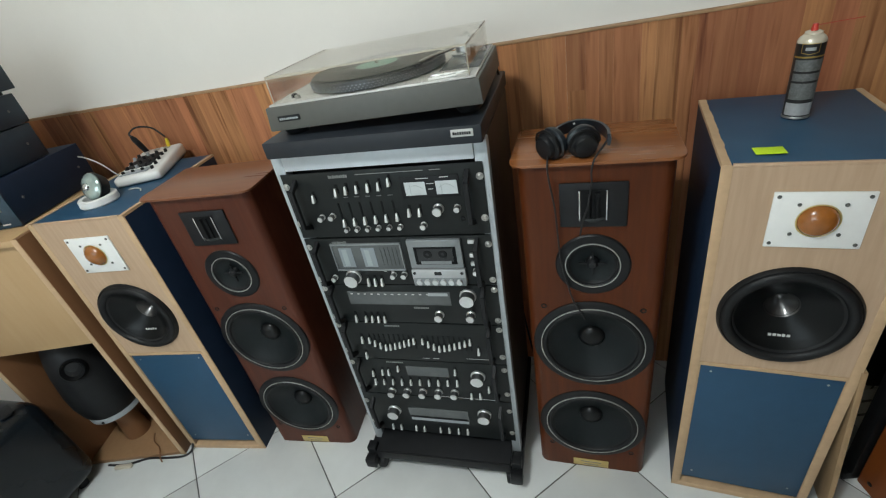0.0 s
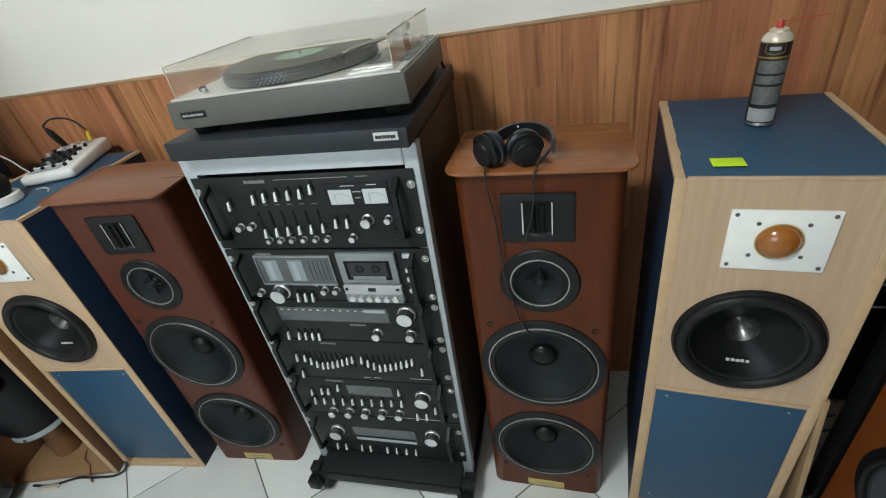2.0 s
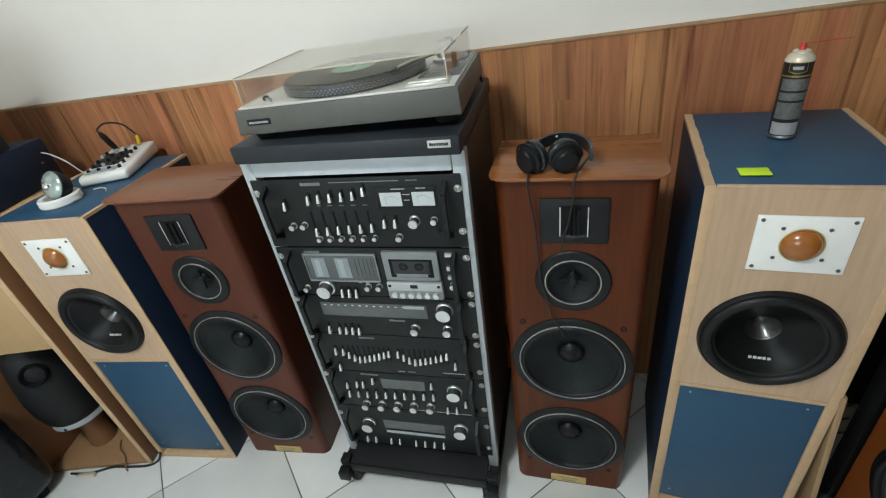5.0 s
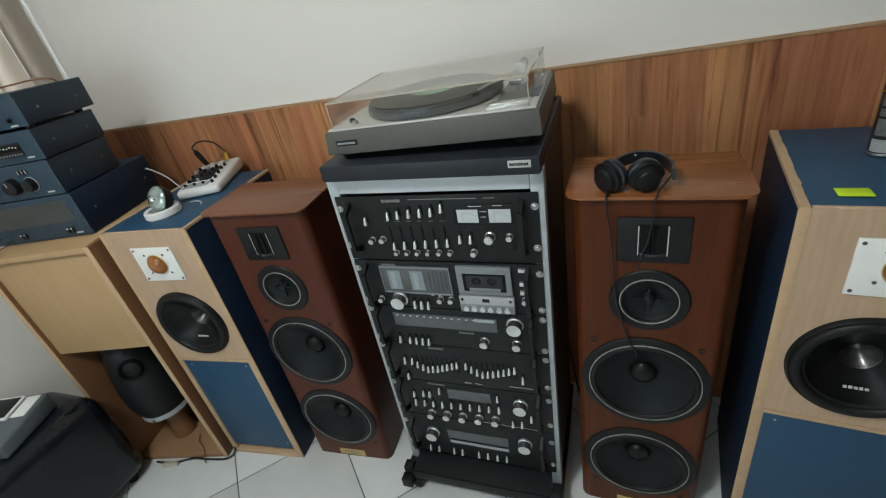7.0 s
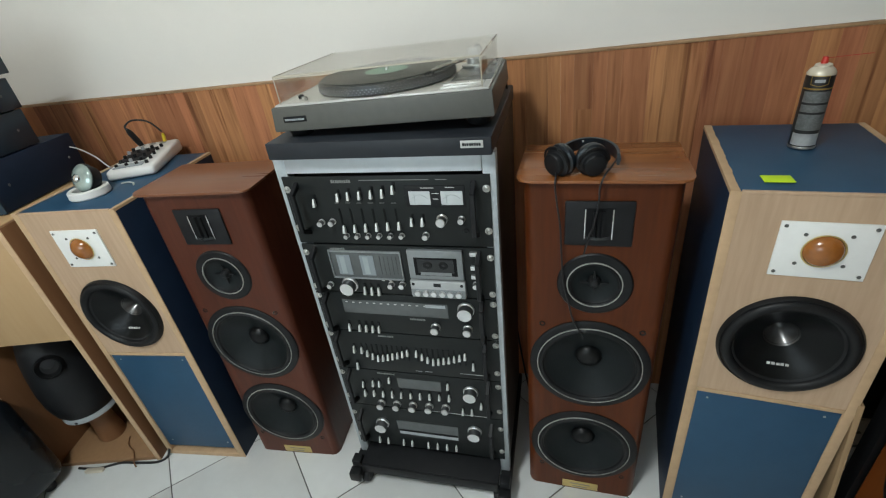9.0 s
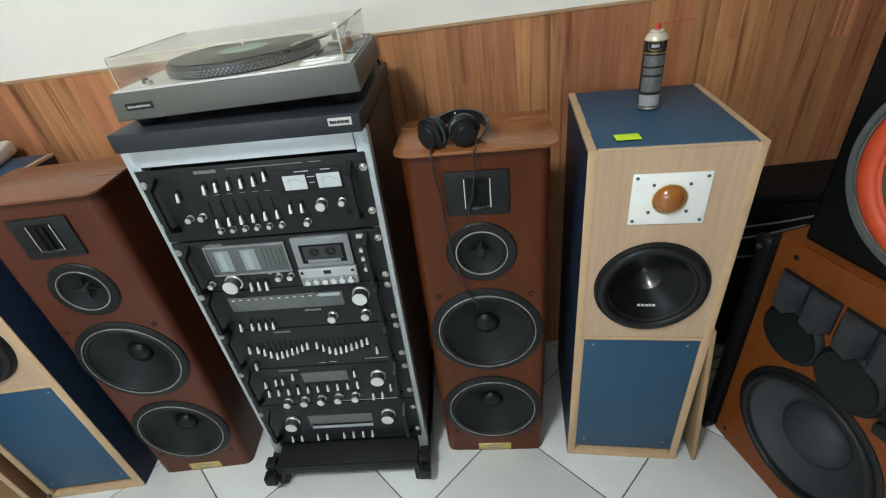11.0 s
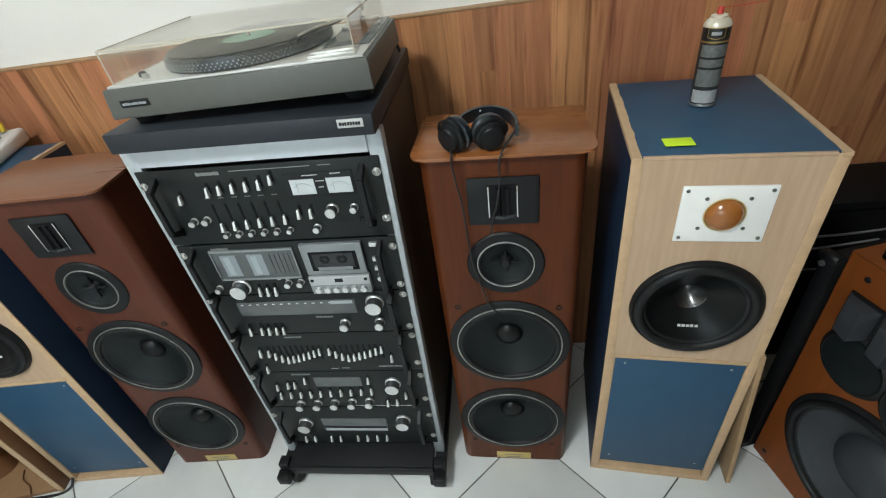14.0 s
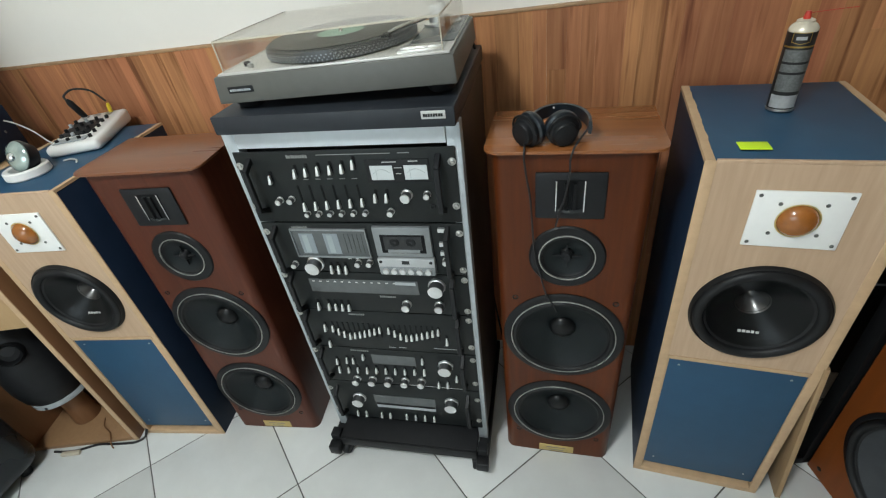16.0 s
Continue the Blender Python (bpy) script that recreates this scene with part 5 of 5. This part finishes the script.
part("pale_window", box(-0.205, -0.09, -0.002, 0.0, 0.018, 0.048, 0.0005), METERDIM, u, "pale cassette window")
part("knob", lathe([(0.01, 0), (0.009, 0.014), (0, 0.014)], 18), BLACKSATIN, u, m=at(0.102, 0.034))
part("knob", lathe([(0.006, 0), (0.005, 0.012), (0, 0.012)], 18), BLACKSATIN, u, m=at(0.17, 0.03))
tagged(link("red_brown_cable", tube([(-1.99, 0.95, 1.465), (-1.9, 0.97, 1.466), (-1.78, 1.0, 1.465), (-1.68, 1.04, 1.466), (-1.6, 1.1, 1.468), (-1.57, 1.13, 1.455), (-1.57, 1.14, 1.42)], 0.0026, 8), PLYBROWN), "thin brown cable looped over the stack", "cable")
# ottoman, desk telephone and cloth
ott = thing("ottoman", pose(-1.752, 0.768, 0), "black leatherette ottoman against the wall", "ottoman")
part("body", box(-0.3, 0.008, -0.75, 0.006, 0.03, 0.442, 0.056, seg=6), OTTOLEATHER, ott)
for x in (-0.22, -0.05):
    for y in (-0.68, -0.06):
        part("foot", lathe([(0, 0), (0.018, 0), (0.022, 0.032), (0, 0.032)], 16), RUBBER, ott, m=pose(x, y, 0))
dev = thing("desk_telephone", pose(-1.93, 0.56, 0.4425, 0, 0, 18), "grey desk device with a pale-framed dark screen", "telephone")
b = box(-0.1, 0.12, -0.11, 0.11, 0.0, 0.055, 0.012, seg=3)
for v in b.verts:
    if v.co.z > 0.025:
        v.co.z += 0.12 * (v.co.y + 0.11) * 0.7
part("case", b, PHONEGREY, dev, "grey plastic case")
TOP = pose(0, 0, 0.0645, 4.8, 0, 0)
frame_part = part("screen_frame", box(-0.085, 0.052, 0.0, 0.096, 0.0, 0.01, 0.002), WHITEBOARD, dev, "pale screen frame", m=TOP)
part("screen", box(-0.078, 0.045, 0.007, 0.089, 0.0101, 0.0112, 0.0004), BLACKPAINT, frame_part, "dark screen")
part("label_sheet", box(0.058, 0.11, 0.01, 0.095, 0.0, 0.0035, 0.0008), WHITEBOARD, dev, "white paper label", m=TOP)
tagged(link("dark_strap", prism(rounded(-0.035, 0.035, -0.02, 0.02, (0.004, 0.012, 0.012, 0.004)), 0.0, 0.006, 0.0015), BLACKSATIN, m=pose(-1.8, 0.7, 0.4425, 0, 0, -20)), "small dark flap lying on the ottoman", "strap")
b = bmesh.new()
N = 26
grid = [[b.verts.new((-0.25 + 0.5 * i / N, -0.18 + 0.36 * j / N, 0.06 * (1 - (2 * i / N - 1) ** 2) * (1 - (2 * j / N - 1) ** 2) + 0.03 * noise.noise((i * 0.28, j * 0.31, 2.0)) + 0.01 * noise.noise((i * 0.7, j * 0.6, 5.0)))) for j in range(N + 1)] for i in range(N + 1)]
for i in range(N):
    for j in range(N):
        b.faces.new((grid[i][j], grid[i + 1][j], grid[i + 1][j + 1], grid[i][j + 1]))
for v in b.verts:
    if v.co.x > 0.06:
        v.co.z -= 1.6 * (v.co.x - 0.06) ** 2
bmesh.ops.solidify(b, geom=b.faces[:], thickness=0.012)
tagged(link("folded_cloth", b, CLOTH, m=pose(-1.8, 0.18, 0.472, 0, 0, 10)), "crumpled white printed cloth lying on the ottoman", "cloth")

# floor cables by the plywood cabinet
tagged(link("power_cable", tube([(-1.42, 0.905, 0.03), (-1.425, 0.885, 0.006), (-1.45, 0.86, 0.005), (-1.53, 0.845, 0.005), (-1.6, 0.835, 0.005), (-1.68, 0.8, 0.005), (-1.76, 0.79, 0.005)], 0.0045, 8), WIRE), "black power cable on the tiles by the cabinet", "cable")
conn = tagged(link("cable_connector", box(-0.035, 0.035, -0.008, 0.008, 0, 0.014, 0.003), CREAM, m=pose(-1.68, 0.79, 0.001, 0, 0, 14)), "cream plastic cable connector on the floor", "connector")

# ---- east side ----
door = thing("loose_board", pose(0.7, 0.93, 0, 0, -5, -6), "raw plywood board leaning against the oak speaker", "board")
part("board", box(-0.003, 0.009, -0.02, 0.3, 0.0, 0.55, 0.001), BOARD, door)

# cherry speaker, turned to the room
D1 = math.degrees(math.atan2(-0.9687, 0.2484))
EAST_SP = pose(0.812, 1.04, 0, 0, 0, D1)
CH = 0.752
cs = thing("cherry_speaker", EAST_SP, "orange cherry-veneered floor speaker with grey cone woofer", "speaker")
part("cabinet", holed(box(-0.23, 0.23, 0.0, 0.36, 0.0, CH, 0.003), 0.0, [(0.257, 0.155)]), ORANGEWOOD, cs, "orange cherry veneer cabinet", m=pose(0.25, 0, 0))
g = driver(cs, "woofer", 0.247, 0.257, 0.189, 0.178, 0.154, 0.05, 0.085, GREYCONE, GREYCONE, ring=False, proud=0.008, fat=0.016)
for x, z in ((0.13, 0.52), (0.275, 0.512)):
    mdr = part("midrange", lathe([(0, 0.004), (0.03, 0.006), (0.06, 0.012), (0.068, 0.014), (0.076, 0.008), (0.08, 0.0)], 44), RUBBER, cs, m=at(x, z))
    part("cone", lathe([(0.0, 0.012), (0.02, 0.0135), (0.05, 0.0145), (0.064, 0.0145)], 36), CONE, mdr)
for x in (0.13, 0.282):
    hn = part("horn_tweeter", box(x - 0.072, x + 0.072, -0.006, 0.0, 0.585, 0.675, 0.002), RUBBER, cs, "black twin horn tweeter")
    for s in (-1, 1):
        part("horn_mouth", prism([(s * 0.037 - 0.035, 0.0), (s * 0.037 + 0.034, 0.0), (s * 0.037 + 0.024, -0.04), (s * 0.037 - 0.014, -0.031)], 0.59, 0.67, 0.003), GREYCONE, hn, m=pose(x, -0.006, 0))
cp = part("control_plate", box(0.35, 0.455, -0.006, 0.0, 0.44, 0.66, 0.003), BLACKPAINT, cs, "black control plate with two knobs")
part("badge", box(0.36, 0.44, -0.008, -0.006, 0.53, 0.555, 0.001), PRINT, cp)
for x in (0.37, 0.42):
    part("knob", lathe([(0.018, 0), (0.016, 0.012), (0.01, 0.013), (0, 0.013)], 24), RUBBER, cp, m=at(x, 0.47, -0.006))
for x, z in ((0.053, 0.035), (0.072, 0.712)):
    screw(cs, x, z, 0.007, RUBBER)
part("base_trim", box(0.022, 0.478, -0.001, 0.36, 0.0, 0.012, 0.001), BLACKSATIN, cs, m=pose(0, 0.004, 0))
bs = thing("black_speaker", EAST_SP @ pose(0.058, 0.02, CH + 0.001), "large black speaker box with an orange-red woofer surround", "speaker")
BH = 0.56
part("cabinet", holed(box(-0.235, 0.235, 0.0, 0.34, 0.0, BH, 0.006), 0.0, [(0.232, 0.147)]), BLACKBOX, bs, "black painted cabinet", m=pose(0.235, 0, 0))
dw = driver(bs, "woofer", 0.235, 0.232, 0.203, 0.186, 0.146, 0.06, 0.06, BROWNCONE, BROWNCONE, ring=True, frame_mat=RUBBER, proud=0.012, fat=0.014, surround=ORANGERED, surround_label="orange-red foam surround")
part("gasket", lathe([(0.188, 0.012), (0.19, 0.017), (0.199, 0.017), (0.203, 0.012)], 56), DIAL, dw)

rack2 = thing("black_metal_frame", pose(0.8, 1.06, 0, 0, 0, D1), "black metal stand frame beside the cherry speaker", "stand")
part("post", box(0.003, 0.038, -0.01, 0.02, 0.0, 0.72, 0.002), SHELFBLACK, rack2)
part("post", box(0.003, 0.038, 0.33, 0.36, 0.0, 0.72, 0.002), SHELFBLACK, rack2)
part("rail", box(0.003, 0.038, 0.021, 0.329, 0.68, 0.72, 0.002), SHELFBLACK, rack2)
part("shoe", box(-0.008, 0.038, -0.03, 0.022, 0.0, 0.03, 0.004), RUBBER, rack2)
part("hinge", lathe([(0.0, 0.0), (0.011, 0.0), (0.013, 0.003), (0.013, 0.036), (0.01, 0.04), (0, 0.04)], 20), RUBBER, rack2, m=pose(-0.005, 0.0, 0.715, 0, 90, 0))
part("hinge_bolt", lathe([(0.007, 0.0), (0.007, 0.004), (0.0, 0.005)], 12), STEEL, rack2, m=pose(0.012, -0.012, 0.7, 90, 0, 0))
cb = thing("black_low_cabinet", pose(1.02, 1.36, 0), "low black cabinet against the planked wall", "cabinet")
part("body", box(-0.31, 0.5, -0.1, 0.08, 0.2, 0.69, 0.003), SHELFBLACK, cb)
part("top_panel", box(-0.315, 0.505, -0.11, 0.082, 0.691, 0.715, 0.003), SHELFBLACK, cb)
part("plinth", box(-0.29, 0.48, 0.01, 0.07, 0.0, 0.199, 0.003), SHELFBLACK, cb)
for k, end in enumerate(((1.05, 1.14, 0.72), (0.96, 1.13, 0.69), (0.93, 1.14, 0.6))):
    way = [Vector((0.68, 1.2 + 0.02 * k, 0.665 - 0.055 * k)).lerp(Vector(end), t) + Vector((0, 0, -0.016 * math.sin(math.pi * t))) for t in (0, 0.2, 0.4, 0.6, 0.8, 1.0)]
    tagged(link("loose_cable", tube(way, 0.0028, 8), DULLWIRE), "dull grey loose cable hanging behind the oak speaker", "cable")
pp = tagged(link("paper_sheet", box(-0.09, 0.09, -0.08, 0.08, 0.0, 0.002), WHITEBOARD, m=pose(0.975, 1.265, 0.001, 0, 0, 14)), "white paper sheet with dark lines on the floor", "paper")
b = bmesh.new()
for k in range(3):
    box(-0.08, 0.08 - 0.03 * k, -0.055 + 0.045 * k, -0.047 + 0.045 * k, 0.002, 0.0026, bm=b)
part("printed_lines", b, DIMPRINT, pp)
wc = tagged(link("rack_cable", tube([(-0.135, 1.325, 1.215), (-0.118, 1.335, 1.2), (-0.108, 1.34, 1.165), (-0.105, 1.34, 1.1), (-0.114, 1.345, 1.02), (-0.14, 1.38, 0.9), (-0.14, 1.4, 0.5), (-0.1, 1.38, 0.1), (-0.05, 1.25, 0.006), (-0.03, 1.2, 0.005)], 0.0035, 8), WIRE), "black cable hanging behind the rack", "cable")

# ---- wall planks ----
cladding = thing("wood_cladding", pose(0, NORTH, 0), "reddish brown wooden plank cladding on the lower wall", "cladding", kind="structure")
TOPZ = 1.222
rnd = random.Random(11)
x = WEST
while x < EAST - 0.001:
    w = min(rnd.choice((0.036, 0.05, 0.06, 0.07)), EAST - x)
    z = 0.0
    first = rnd.uniform(0.2, 1.3)
    while z < TOPZ - 0.001:
        ln = min(first if z == 0 else rnd.uniform(0.6, 1.2), TOPZ - z)
        if TOPZ - z - ln < 0.1:
            ln = TOPZ - z
        part("plank", box(x, x + w - 0.0002, -0.008 - rnd.uniform(0, 0.00015), -0.0005, z, z + ln - 0.0002), PLANK, cladding)
        z += ln
    x += w
tagged(link("cladding_cap", box(WEST, EAST, NORTH - 0.011, NORTH - 0.0003, TOPZ, TOPZ + 0.009, 0.002), CAPWOOD), "thin pale wooden cap along the plank cladding", "trim", kind="structure")

# ---- floor tiles ----
SIDE, GAP = 0.4137, 0.004
OX, OY = -0.738, 0.786


def clipped(poly, x0, x1, y0, y1):
    for axis, lim, sgn in ((0, x0, 1), (0, x1, -1), (1, y0, 1), (1, y1, -1)):
        out = []
        for p, q in zip(poly, poly[1:] + poly[:1]):
            dp, dq = sgn * (p[axis] - lim), sgn * (q[axis] - lim)
            if dp >= 0:
                out.append(p)
            if dp * dq < 0:
                t = dp / (dp - dq)
                out.append((p[0] + t * (q[0] - p[0]), p[1] + t * (q[1] - p[1])))
        poly = out
        if len(poly) < 3:
            return []
    return poly


shared = None
U, V = (math.cos(radians(45)), math.sin(radians(45))), (-math.sin(radians(45)), math.cos(radians(45)))
for i in range(-12, 13):
    for j in range(-12, 13):
        cx = OX + SIDE * ((i + 0.5) * U[0] + (j + 0.5) * V[0])
        cy = OY + SIDE * ((i + 0.5) * U[1] + (j + 0.5) * V[1])
        hs = (SIDE - GAP) / 2
        poly = [(cx + hs * (a * U[0] + c * V[0]), cy + hs * (a * U[1] + c * V[1])) for a, c in ((-1, -1), (1, -1), (1, 1), (-1, 1))]
        cut = clipped(poly, WEST, EAST, SOUTH, NORTH)
        if not cut:
            continue
        whole = all(abs(p[0] - q[0]) + abs(p[1] - q[1]) < 1e-9 for p, q in zip(cut, poly)) and len(cut) == 4
        local = [(p[0] - cx, p[1] - cy) for p in cut]
        if whole and shared:
            again(shared, pose(cx, cy, 0), floor)
        else:
            area = abs(sum(p[0] * q[1] - q[0] * p[1] for p, q in zip(local, local[1:] + local[:1]))) / 2
            if area < 0.0006:
                continue
            t = part("tile", prism(local, -0.0029, 0.0, 0.0012 if whole else 0.0), TILE, floor, m=pose(cx, cy, 0))
            shared = t if whole else shared
